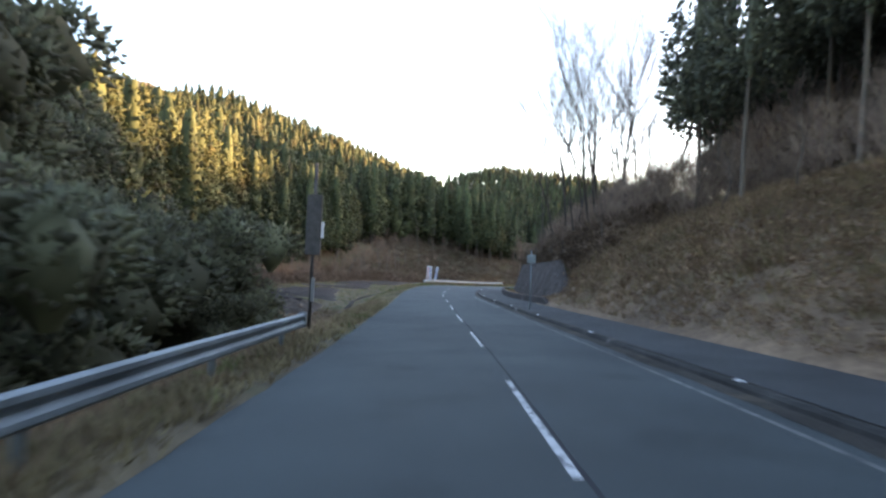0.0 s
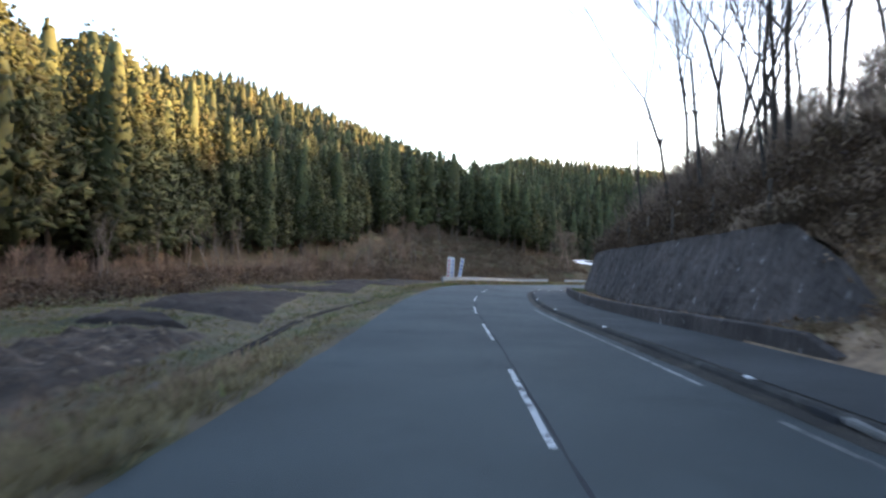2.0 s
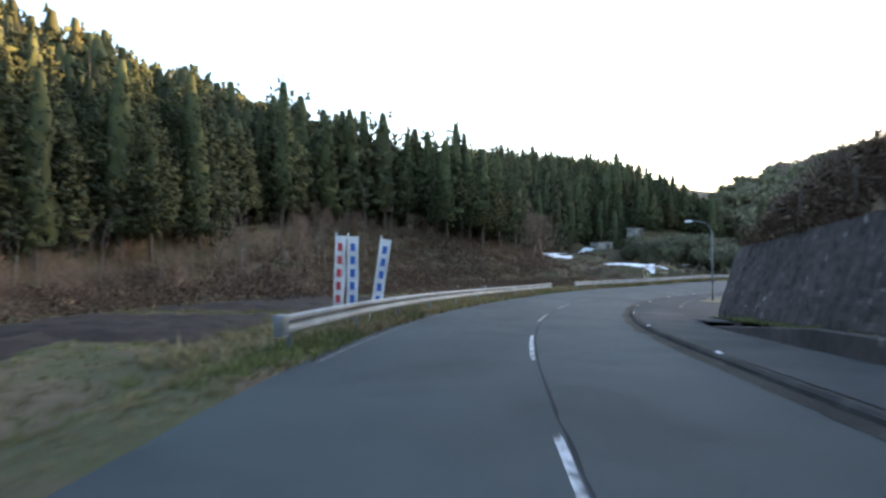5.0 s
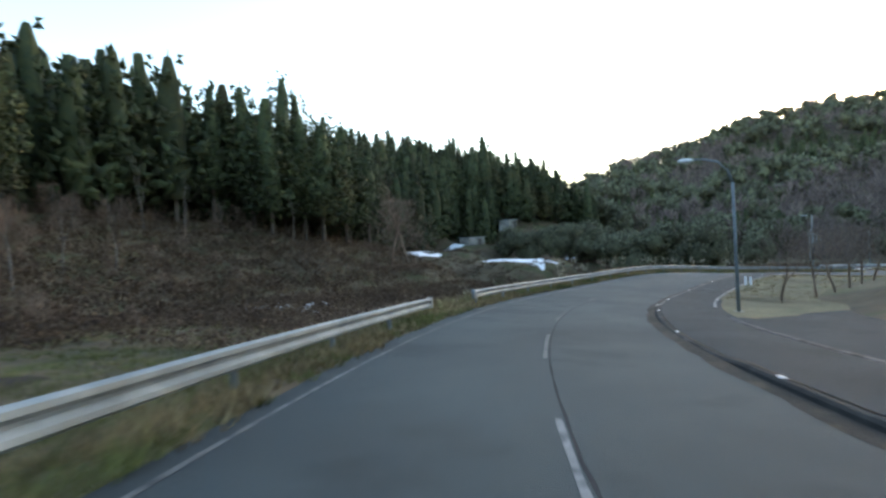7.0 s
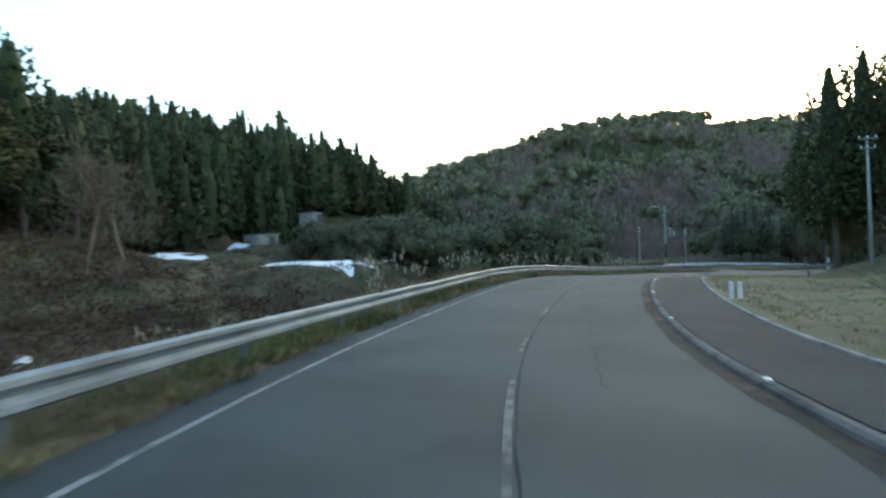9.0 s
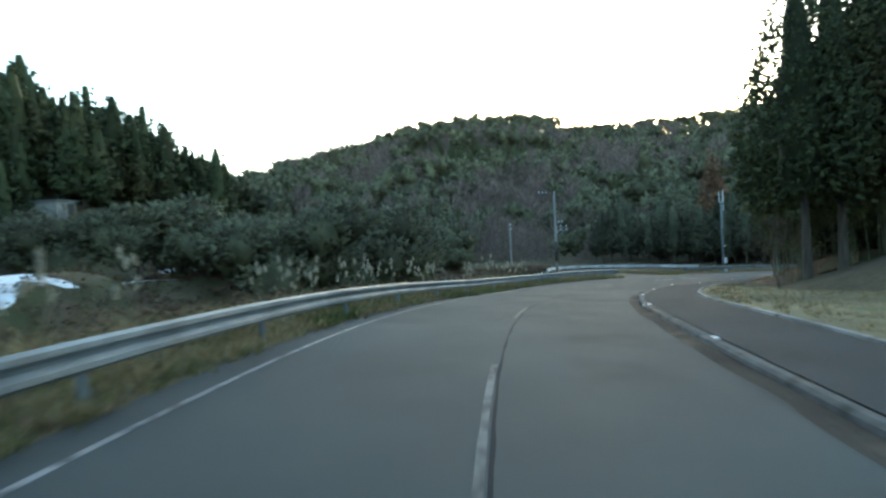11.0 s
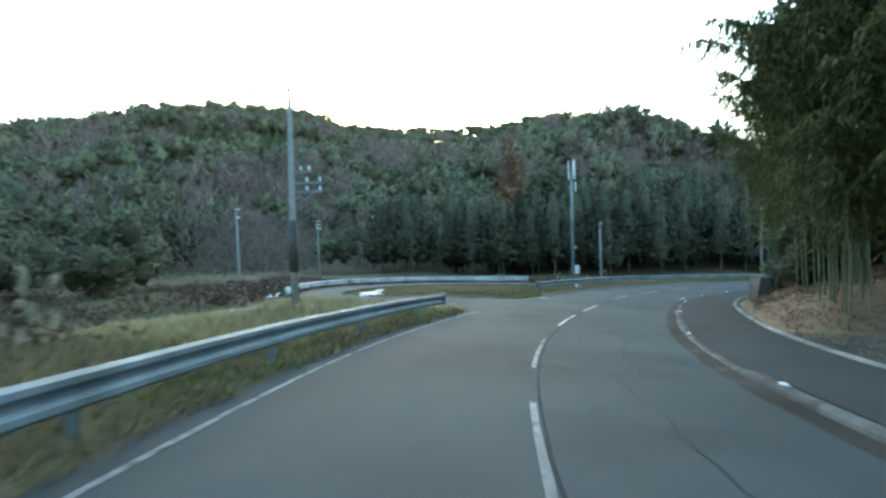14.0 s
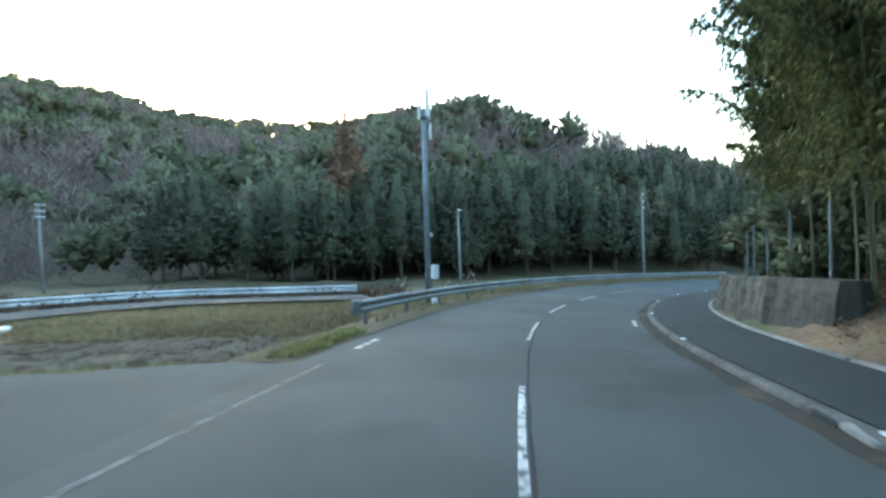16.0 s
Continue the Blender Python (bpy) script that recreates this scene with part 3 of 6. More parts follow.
def pipe(pts, radii, sides=6):
    """One tapered tube along points, as vertices and triangles."""
    p = np.array(pts)
    d = np.gradient(p, axis=0)
    d /= np.linalg.norm(d, axis=1)[:, None]
    a = np.cross(d, [0.31, 0.95, 0.0])
    a /= np.linalg.norm(a, axis=1)[:, None]
    b = np.cross(d, a)
    ang = 2 * math.pi * np.arange(sides) / sides
    v = p[:, None] + (a[:, None] * np.cos(ang)[:, None] + b[:, None] * np.sin(ang)[:, None]) * np.array(radii)[:, None, None]
    t = []
    for i in range(len(p) - 1):
        for k in range(sides):
            q, e = i * sides + k, i * sides + (k + 1) % sides
            t += [(q, e, e + sides), (q, e + sides, q + sides)]
    return v.reshape(-1, 3), np.array(t)


def branches(p, d, length, radius, depth, out, up=0.25, split=3, spread=0.55):
    """Limbs that fork and thin out."""
    steps = 3 if depth > 1 else 2
    for i in range(steps):
        d = d + np.array([rng.normal(0, 0.12), rng.normal(0, 0.12), rng.normal(up * 0.3, 0.08)])
        d = d / np.linalg.norm(d)
        q = p + d * length / steps
        r1 = radius * (1 - 0.28 * (i + 1) / steps)
        out.append((p, q, radius * (1 - 0.28 * i / steps), r1))
        p = q
        if depth > 0 and (i > 0 or depth < 3):
            for _ in range(split - (i < steps - 1)):
                a = rng.uniform(0, 2 * math.pi)
                e = d + spread * np.array([math.cos(a), math.sin(a), rng.uniform(-0.2, 0.5) + up])
                branches(p, e / np.linalg.norm(e), length * rng.uniform(0.5, 0.75), r1 * rng.uniform(0.4, 0.62), depth - 1, out, up, split, spread)


def bare(height, radius=0.16, depth=4, up=0.25, split=2, spread=0.6):
    out = []
    branches(np.zeros(3), np.array([rng.normal(0, 0.06), rng.normal(0, 0.06), 1.0]), height * 0.45, radius, depth, out, up, split, spread)
    return out


def trunk(height, radius, lean=0.0):
    k = 5
    pts = [np.array([lean * height * (i / k)**2 + rng.normal(0, 0.03), rng.normal(0, 0.03), height * i / k - 0.4 * (i == 0)]) for i in range(k + 1)]
    return pipe(pts, [radius * (1 - 0.85 * i / k) for i in range(k + 1)], 6)


def inside(x, y, poly):
    r = np.zeros(len(x), bool)
    for (ax, ay), (bx, by) in zip(poly, poly[1:] + poly[:1]):
        c = (ay > y) != (by > y)
        r ^= c & (x < (bx - ax) * (y - ay) / ((by - ay) if by != ay else 1e-9) + ax)
    return r


def scatter(poly, step, jitter=0.45):
    xs, ys = [p[0] for p in poly], [p[1] for p in poly]
    X, Y = np.meshgrid(np.arange(min(xs), max(xs), step), np.arange(min(ys), max(ys), step))
    x, y = X.ravel() + rng.uniform(-jitter, jitter, X.size) * step, Y.ravel() + rng.uniform(-jitter, jitter, X.size) * step
    k = inside(x, y, poly)
    return x[k], y[k]


def planted(name, kinds, x, y, z, scale, material, label, category):
    """Many trees or plants as one mesh; kinds: (vertices, triangles) to choose from."""
    V, T, o = [], [], 0
    pick = rng.integers(0, len(kinds), len(x))
    turn = rng.uniform(0, 2 * math.pi, len(x))
    for i in range(len(x)):
        v, t = kinds[pick[i]]
        c, s = math.cos(turn[i]), math.sin(turn[i])
        w = v * scale[i]
        V.append(np.stack([w[:, 0] * c - w[:, 1] * s + x[i], w[:, 0] * s + w[:, 1] * c + y[i], w[:, 2] * 1.0 + z[i]], 1))
        T.append(t + o)
        o += len(v)
    return tagged(tri_ob(name, np.concatenate(V), np.concatenate(T), material), label, category, kind="stuff")


def tree_thing(name, m, label, category, group, trunk_vt, crown_vt, trunk_mat, crown_mat):
    e = empty(name, m, label, category, group)
    tri_ob("trunk", *trunk_vt, trunk_mat, e)
    tri_ob("crown", *crown_vt, crown_mat, e)
    return e


def stand(x, y, scale=1.0, turn=0.0, sink=0.25):
    return Matrix.LocRotScale((x, y, gz(x, y) - sink), Euler((0, 0, turn)), (scale,) * 3)


def shrub(h, r, n, size=0.5, wide=0.1):
    """A mass of fine upright twigs."""
    d = rng.normal(0, 1, (n, 3)) * [0.5, 0.5, 0.4]
    p = d * [r, r, 0] + np.stack([np.zeros(n), np.zeros(n), h * rng.uniform(0.05, 0.95, n)], 1)
    p[:, :2] *= np.clip(1.25 - p[:, 2:] / h, 0.35, 1.0)
    o = np.stack([d[:, 0], d[:, 1], np.full(n, 0.9)], 1)
    return tufts(p, o, size, -0.1, wide)


def in_sight(x, y, tall, views):
    """Which trees can be seen from any of a few places along the road, over the ground and its woods."""
    see = np.zeros(len(x), bool)
    top = ground_height(x, y) + tall
    for vx, vy in views:
        e = gz(vx, vy) + 1.8
        free = np.ones(len(x), bool)
        for f in (0.45, 0.6, 0.7, 0.78, 0.85, 0.9, 0.94):
            free &= e + (top - e) * f > ground_height(vx + (x - vx) * f, vy + (y - vy) * f) + tall * 0.25
        see |= free
    return see


# -- cedar forest on the hills --
FOREST_A = [(-40, 44), (-34, 67), (-34, 97), (-20, 119), (-12, 130), (-6, 155), (14, 157), (31, 156), (39, 172), (58, 186), (70, 186), (94, 178), (110, 215), (60, 330), (-60, 420), (-262, 563), (-345, -12), (-78, -50), (-50, 6)]
x, y = scatter(FOREST_A, 4.2)
d = locate(x, y)
dist = np.abs(d[1])
clear = ((x + 66) / 40)**2 + ((y - 242) / 24)**2 < 1
clear |= ((x + 17) / 16)**2 + ((y - 230) / 7)**2 < 1
ux, uy = 30 - x, 80 - y
ul = np.hypot(ux, uy)
hidden = (ground_height(x + ux / ul * 14, y + uy / ul * 14) > ground_height(x, y) + 2.5) & (dist > 60)
keep = ~clear & ~hidden & (y < 330) & (x > -330) & ((dist < 75) | (rng.uniform(0, 1, len(x)) < np.where(dist < 120, 0.8, 0.7))) & (d[0] > -30)
x, y, dist = x[keep], y[keep], dist[keep]
seen = in_sight(x, y, 16, ((-10, 1), (-6, 30), (4, 78), (22, 101))) | (dist < 70)
x, y, dist = x[seen], y[seen], dist[seen]
z = ground_height(x, y) - 0.3
size = np.interp(x, [-40, -20, -5, 15, 20, 32, 38, 72, 82, 92], [1.0, 1.0, 1.08, 1.08, 1.02, 1.0, 0.85, 0.8, 0.7, 0.55]) * np.where((y < 112) & (x < -20), 1.25, 1.0)
order = np.argsort(dist)
things = order[:130]
rest = order[130:]
KIND_NEAR = [conifer(19.0 + rng.uniform(-2.5, 2), 3.2 + rng.uniform(-0.5, 0.5), 950, rng.uniform(0.12, 0.26), 0.55, rng.uniform(0.42, 0.56), 8, 0.62) for _ in range(6)]
TRUNKS = [trunk(18.0, 0.26) for _ in range(3)]
proto = []
for k, vt in enumerate(KIND_NEAR):
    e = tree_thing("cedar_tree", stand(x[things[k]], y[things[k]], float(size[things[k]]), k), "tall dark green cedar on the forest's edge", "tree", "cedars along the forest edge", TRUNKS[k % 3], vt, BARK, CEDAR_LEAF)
    proto.append(e)
for j, i in enumerate(things[6:]):
    copy_thing(proto[j % 6], Matrix.LocRotScale((x[i], y[i], z[i]), Euler((rng.normal(0, 0.02), rng.normal(0, 0.02), rng.uniform(0, 6.3))), None)).scale = (rng.uniform(0.9, 1.15) * size[i], rng.uniform(0.9, 1.15) * size[i], rng.uniform(0.8, 1.08) * size[i])

KIND_MID = [conifer(18.5 + rng.uniform(-2.5, 2), 3.1 + rng.uniform(-0.4, 0.4), 230, 0.14, 1.0, rng.uniform(0.4, 0.55), 6, 0.74) for _ in range(6)]
KIND_FAR = [conifer(11.5 + rng.uniform(-1.5, 1.5), 2.2, 40, 0.1, 1.1, 0.62, 4, 0.9) for _ in range(8)]
m = rest[dist[rest] < 85]
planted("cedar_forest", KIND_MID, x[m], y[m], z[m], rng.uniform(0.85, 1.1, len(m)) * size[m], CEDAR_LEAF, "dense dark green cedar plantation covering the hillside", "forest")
m2 = m[dist[m] < 62]
planted("forest_trunks", TRUNKS, x[m2], y[m2], z[m2], rng.uniform(0.85, 1.1, len(m2)) * size[m2], BARK, "straight brown cedar trunks inside the plantation", "tree trunks")
m = rest[dist[rest] >= 85]
ex, ey = scatter([(31, 184), (60, 187), (94, 179), (102, 212), (60, 228), (31, 224)], 3.7)
planted("valley_end_cedars", KIND_MID, ex, ey, ground_height(ex, ey) - 0.3, rng.uniform(0.85, 1.1, len(ex)) * np.interp(ex, [31, 72, 84, 96], [0.7, 0.68, 0.62, 0.5]), CEDAR_LEAF, "dense dark cedars closing the valley", "forest")
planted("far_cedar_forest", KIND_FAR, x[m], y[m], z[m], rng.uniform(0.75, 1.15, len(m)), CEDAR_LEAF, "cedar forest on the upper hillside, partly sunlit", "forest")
fx, fy = scatter([(60, 560), (150, 640), (300, 560), (250, 470), (150, 480)], 7.0)
planted("distant_forest", KIND_FAR, fx, fy, ground_height(fx, fy) - 0.3, rng.uniform(0.8, 1.3, len(fx)), CEDAR_LEAF, "dark forest on a distant hill", "forest")
# leafless scrub on the cleared patches
x, y = scatter([(-109, 222), (-35, 212), (1, 216), (4, 241), (-28, 258), (-103, 269)], 5.0)
z = ground_height(x, y)
HAZE = [broadleaf(5.5, 2.6, 35, 1.1) for _ in range(4)]
planted("hillside_scrub", HAZE, x, y, z - 0.5, rng.uniform(0.5, 1.0, len(x)), TWIG_HAZE, "pinkish brown leafless scrub on a cleared slope", "scrub")

# -- mixed wood on the hill ahead --
FOREST_B = [(98, 184), (114, 178), (132, 168), (150, 150), (154, 128), (162, 95), (172, 40), (180, -20), (560, -40), (580, 400), (262, 392), (112, 240)]
x, y = scatter(FOREST_B, 6.6)
z = ground_height(x, y) - 0.5
dist = np.hypot(x - 90, y - 120)
ux, uy = 80 - x, 115 - y
hidden = ground_height(x + ux / dist * 16, y + uy / dist * 16) > ground_height(x, y) + 2.0
notch = np.hypot((x - 455) / 68, (y - 235) / 20) < 1
keep = ~hidden & ~notch & (dist < 450) & ((dist < 170) | (rng.uniform(0, 1, len(x)) < 0.75))
x, y, z, dist = x[keep], y[keep], z[keep], dist[keep]
keep = in_sight(x, y, 9, ((4, 78), (26, 105), (55, 120), (89, 122))) | (dist < 80)
x, y, z, dist = x[keep], y[keep], z[keep], dist[keep]
patch = np.array([noise.noise((a * 0.02, b * 0.02, 1.0)) for a, b in zip(x, y)]) + rng.normal(0, 0.18, len(x))
BROAD_MID = [broadleaf(9.5, 4.2, 330, 0.75) for _ in range(5)]
TWIGGY = [shrub(9, 4.4, 190, 1.1, 0.06) for _ in range(5)]
TWIGGY_FAR = [shrub(9.5, 4.6, 95, 1.7, 0.09) for _ in range(5)]
BROAD_FAR = [broadleaf(9.5, 4.4, 63, 1.25) for _ in range(5)]
az = np.degrees(np.arctan2(x - 75, y - 124))
brown = ((az > 86) & (az < 118) & (dist > 95) & (dist < 260)) | ((x < 175) & (y > 138) & (y < 176)) | (np.hypot((x - 205) / 28, (y - 190) / 14) < 1)
patch = patch + np.where(brown, 0.42, -0.02)
kind = np.where(patch > 0.22, 2, np.where(patch < -0.12, 1, 0))
for c, (nm, lab, mt) in enumerate((("hill_wood", "dark evergreen broadleaf wood on the hill", BROAD_LEAF), ("hill_conifers", "dark conifers standing in the hillside wood", CEDAR_LEAF), ("leafless_wood", "greyish pink leafless trees on the hill", TWIG_HAZE))):
    k = kind == c
    for close in (True, False):
        q = k & ((dist < 105) == close)
        src = (KIND_MID, BROAD_FAR, TWIGGY)[0 if c == 1 else 2] if close and c else (KIND_FAR if c == 1 else TWIGGY_FAR) if c else (BROAD_MID if close else BROAD_FAR)
        planted(nm if close else "far_" + nm, src, x[q], y[q], z[q], rng.uniform(0.75, 1.25, q.sum()) * (0.6 if c == 1 and close else 0.68 if c == 1 else 1.0), mt, lab, "forest")


# ---- banks, wall, fields ----
def rise_noise(s, e):
    return (0.35 * noise.noise((s * 0.3, e * 0.4, 2.0)) + 0.14 * noise.noise((s * 1.1, e * 1.3, 9.0))) * min(1, e * 0.8)


def bank_strip(name, a, b, es, label):
    strip(name, arange(a, b, 0.6), [(5.7 + e, (lambda s, e=e: 0.06 + float(bank_rise(s, e)) + rise_noise(s, e))) for e in es], LITTER, label, "slope", smooth=True)


bank_strip("bank_slope", -39, 36, [-0.1, 0.3, 0.6, 1, 1.6, 2.2, 3, 4, 5, 6, 7.5, 9, 11, 13, 15.5], "steep bank of dry grass and leaf litter")
bank_strip("slope_above_wall", 35.5, 87.6, [2.2, 2.5, 3, 3.6, 4.4, 5.2, 6.2, 7.5, 9, 11, 13, 15.5], "wooded slope above the retaining wall")
strip("grass_ledge", arange(33.5, 82), [(5.93, 0.42), (6.4, 0.36), (7.3, 0.32)], GROUND, "narrow grassy ledge at the wall's foot", "ledge", smooth=True)
KERB_TOP = lambda s: 0.53 * float(np.interp(s, [33, 34, 72, 80], [0.4, 1, 1, 0.25]))
strip("ledge_kerb", arange(33, 80), [(5.7, 0.05), (5.72, lambda s: KERB_TOP(s) - 0.03), (5.76, KERB_TOP), (5.9, KERB_TOP), (5.94, 0.05)], WALL, "low dark stained concrete kerb wall", "kerb wall")


def wall_top(s):
    return float(np.interp(s, WALL_S, WALL_H)) + 0.08


V, Fc = [], []
ws = arange(33.5, 87.4, 0.22)
rows_n = 17
for i, s in enumerate(ws):
    for j in range(rows_n):
        h = 0.3 + (wall_top(s) - 0.3) * j / (rows_n - 1)
        bulge = 0.09 * noise.noise((s * 0.8, h * 0.9, 0)) + 0.028 * noise.cell((s * 2.4 + 0.5 * (int(h * 3.2) % 2), h * 3.2, 3)) + 0.045 * noise.noise((s * 5.1, h * 5.3, 3))
        V.append(at(s, 7.0 + (h - 0.3) * 0.3 + bulge, h - 0.6 * (j == 0)))
    if i:
        for j in range(rows_n - 1):
            a = (i - 1) * rows_n + j
            Fc.append((a, a + rows_n, a + rows_n + 1, a + 1))
base = len(V)
for k in range(16):                      # the wall turns the corner at the car park
    for j in range(rows_n):
        h = 0.3 + 2.9 * j / (rows_n - 1) * (1 - 0.02 * k)
        V.append(at(87.4 + 0.25 * min(k, 3) - (h - 0.3) * 0.3 * min(1, k / 3), 7.0 + (h - 0.3) * 0.3 * max(0, 1 - k / 3) + 1.0 * k + 0.05 * noise.noise((k, h, 5)), h - 0.3 - 0.6 * (j == 0)))
    if k:
        for j in range(rows_n - 1):
            a = base + (k - 1) * rows_n + j
            Fc.append((a, a + rows_n, a + rows_n + 1, a + 1))
tagged(mesh_ob("wall_retaining", V, Fc, WALL, smooth=False), "dark mossy battered retaining wall with pale lime streaks", "retaining wall", kind="structure")

# short weathered posts along the wall's top
bm = bmesh.new()
tube(bm, [(0, 0, -0.7), (0, 0, 1.25), (0.01, 0, 1.3)], [0.07, 0.062, 0.045], 8)
TOP_POST = bpy.data.meshes.new("wall_post")
bm.to_mesh(TOP_POST)
bm.free()
TOP_POST.materials.append(BARK)
for k in range(13):
    s = 39.5 + 3.6 * k
    ob = new("wall_post", TOP_POST)
    ob.matrix_world = Matrix.Translation(at(s, 8.15, wall_top(s) + 0.1)) @ pose(0, 0, 0, 2.0 * math.sin(k * 2.1), 2.5 * math.sin(k * 3.7), 40 * k)
    tagged(ob, "short weathered wooden post on the wall's top", "post", "posts along the retaining wall")

# car park, lawn edging, side road
strip("car_park", arange(83.4, 119, 0.8), [(5.6, 0.1), (8, 0.08), (14, 0.06), (22, 0.05), (31, 0.03)], ASPHALT_DARK, "dark asphalt car park behind the footway", "car park", smooth=True)
strip("lawn", arange(118.5, 172, 0.8), [(5.75, 0.11), (7, 0.14), (10, 0.16), (14, 0.16), (19, 0.16)], LAWN, "dry straw-coloured winter lawn", "lawn", smooth=True)
strip("lawn", arange(106.6, 118.6, 0.8), [(5.95, 0.11), (lambda s: float(np.interp(s, [106.6, 119], [6.15, 8.5])), 0.13), (lambda s: float(np.interp(s, [106.6, 119], [6.5, 13.5])), 0.1)], LAWN, "wedge of dry lawn beside the car park", "lawn", smooth=True)
GROVE_E = (0.2, 1, 1.8, 2.5, 5, 7)
strip("litter_bank", arange(180, 196, 0.4), [((lambda s, e=e: 5.7 + e + 0.1 * noise.noise((s, e, 3))), (lambda s, e=e: 0.06 + float(np.interp(e, [0.2, 1, 2.5, 5, 9], [0.03, 0.4, 1.1, 2.0, 2.9])) * min(1, (s - 180) / 4) + rise_noise(s, e) * 0.3)) for e in GROVE_E], LITTER, "bank of orange-brown leaf litter below the bamboo", "bank", smooth=True)
strip("side_path", arange(172.6, 179.4, 0.4), [(5.5, 0.105), (8, 0.17), (lambda s: 12 + 0.02 * s, 0.5), (lambda s: 20 - 0.3 * (s - 176), 1.6)], ASPHALT_DARK, "narrow dark asphalt path climbing between lawns", "path", smooth=True)
strip("edging", arange(92.5, 106.5), [(5.62, 0.1), (5.66, 0.125), (5.78, 0.125), (5.8, 0.09)], KERBSTONE, "pale flush edging between footway and car park", "edging")
strip("edging", arange(112, 258), [(5.6, 0.09), (5.62, 0.15), (5.75, 0.15), (5.77, 0.08)], CONCRETE, "thin concrete edging along the footway", "edging")
strip("gutter_strip", arange(-39, 258), [(lambda s: 2.98 + 0.12 * noise.noise((s * 0.5, 3, 0)) + 0.06 * noise.noise((s * 2.1, 8, 0)), -0.021), (3.14, -0.016), (3.3, -0.004)], GRIT, "dirty channel beside the kerb", "gutter")
strip("seam", arange(-20, 230), [(lambda s: 0.06 + 0.03 * noise.noise((s, 0, 0)), 0.002), (lambda s: 0.1 + 0.035 * noise.noise((s * 1.3, 4, 0)), 0.002)], TAR_AND_SLOT_SHADE, "dark tarred joint along the road's middle", "road seam")


for k, (a, b, w0, seed) in enumerate(((150, 160, 1.5, 3.1), (161, 172, 1.25, 7.7), (172, 179, 1.7, 1.3), (116, 124, 1.3, 5.2))):
    wander = lambda s, w0=w0, seed=seed: w0 + 0.35 * noise.noise((s * 0.35, seed, 0)) + 0.1 * noise.noise((s * 2.1, seed, 4))
    strip("crack", arange(a, b, 0.25), [(wander, 0.003), (lambda s, f=wander: f(s) + 0.016 + 0.012 * noise.noise((s * 3, 8, 0)), 0.003)], TAR_AND_SLOT_SHADE, "thin dark crack wandering along the asphalt", "crack")


OUTER = [(91.2, 125.5), (92.2, 127.2), (93.7, 128.3), (94.7, 129.6), (96.3, 131.6), (97.4, 134.0), (99.6, 136.0), (105.2, 137.3), (110.4, 137.3), (113.7, 135.7), (117.1, 132.4), (117.8, 127.4), (118.2, 123.0)]
INNER = [(99.3, 123.3), (98.5, 125.6), (97.7, 127.8), (97.6, 129.2), (98.2, 130.9), (99.7, 132.7), (101.6, 134.0), (105.2, 134.5), (108.8, 134.0), (111.8, 132.6), (113.9, 130.0), (114.4, 126.6), (114.6, 122.4)]
SIDE_ROAD = OUTER + INNER[::-1]


def side_road():
    """A sheet of asphalt between two curbless edges: the wide mouth, then a lane round the plot."""
    q = np.linspace(0, len(OUTER) - 1, 61)
    edges = [[cubic(range(len(e)), [p[k] for p in e], q) for k in (0, 1)] for e in (OUTER, INNER)]
    V, Fc, m = [], [], 9
    for i in range(61):
        for k in range(m + 1):
            f = k / m
            x, y = (edges[0][c][i] * (1 - f) + edges[1][c][i] * f for c in (0, 1))
            ragged = 0.12 if k in (0, m) and i > 2 else 0
            V.append((x + ragged * noise.noise((x * 1.5, y * 1.5, 0)), y + ragged * noise.noise((x * 1.5, y * 1.5, 5)), float(locate(x, y)[2][0]) - 0.045))
        if i:
            for k in range(m):
                a = (i - 1) * (m + 1) + k
                Fc.append((a, a + 1, a + m + 2, a + m + 1))
    tagged(mesh_ob("side_road", V, Fc, ASPHALT, smooth=True), "narrow asphalt side road curving round a plot", "road", kind="structure")


side_road()


def plot(name, corners, n, m, material, label, dz, bump, furrow=0.0, category="field"):
    """A patch laid over the ground between four corners given as (s, w)."""
    V, Fc = [], []
    for i in range(n + 1):
        for j in range(m + 1):
            a, b = i / n, j / m
            s = sum(c[0] * k for c, k in zip(corners, ((1 - a) * (1 - b), a * (1 - b), a * b, (1 - a) * b)))
            w = sum(c[1] * k for c, k in zip(corners, ((1 - a) * (1 - b), a * (1 - b), a * b, (1 - a) * b)))
            p = at(s, w)
            rim = min(a, 1 - a, b, 1 - b) * 8
            V.append([p[0] + 0.3 * noise.noise((s, w, 1)), p[1] + 0.3 * noise.noise((s, w, 2)), 0])
            V[-1][2] = -0.05 + min(1, rim) * (dz + bump * noise.noise((s * 1.7, w * 1.7, 4)) + furrow * math.sin(w * 5))
        if i:
            for j in range(m):
                k = (i - 1) * (m + 1) + j
                Fc.append((k, k + 1, k + m + 2, k + m + 1))
    V = np.array(V)
    V[:, 2] += ground_height(V[:, 0], V[:, 1])
    return tagged(mesh_ob(name, V, Fc, material, smooth=True), label, category, kind="structure")


PLOTS = [[(31.6, -7.9), (42.2, -8.9), (41.2, -13.2), (33.6, -12.2)], [(42.6, -10.2), (44.6, -11.9), (47.6, -16.2), (42.6, -14.6)], [(44.6, -8.4), (60.4, -11.8), (57.0, -20.0), (48.6, -16.0)],
         [(61.8, -9.2), (75.5, -13.4), (64.5, -20.0), (61.8, -13.5)], [(72.6, -8.8), (80.0, -9.6), (80.0, -20.0), (71.6, -18.4)], [(82.0, -10.0), (96.0, -11.0), (98.0, -24.0), (82.0, -22.0)]]
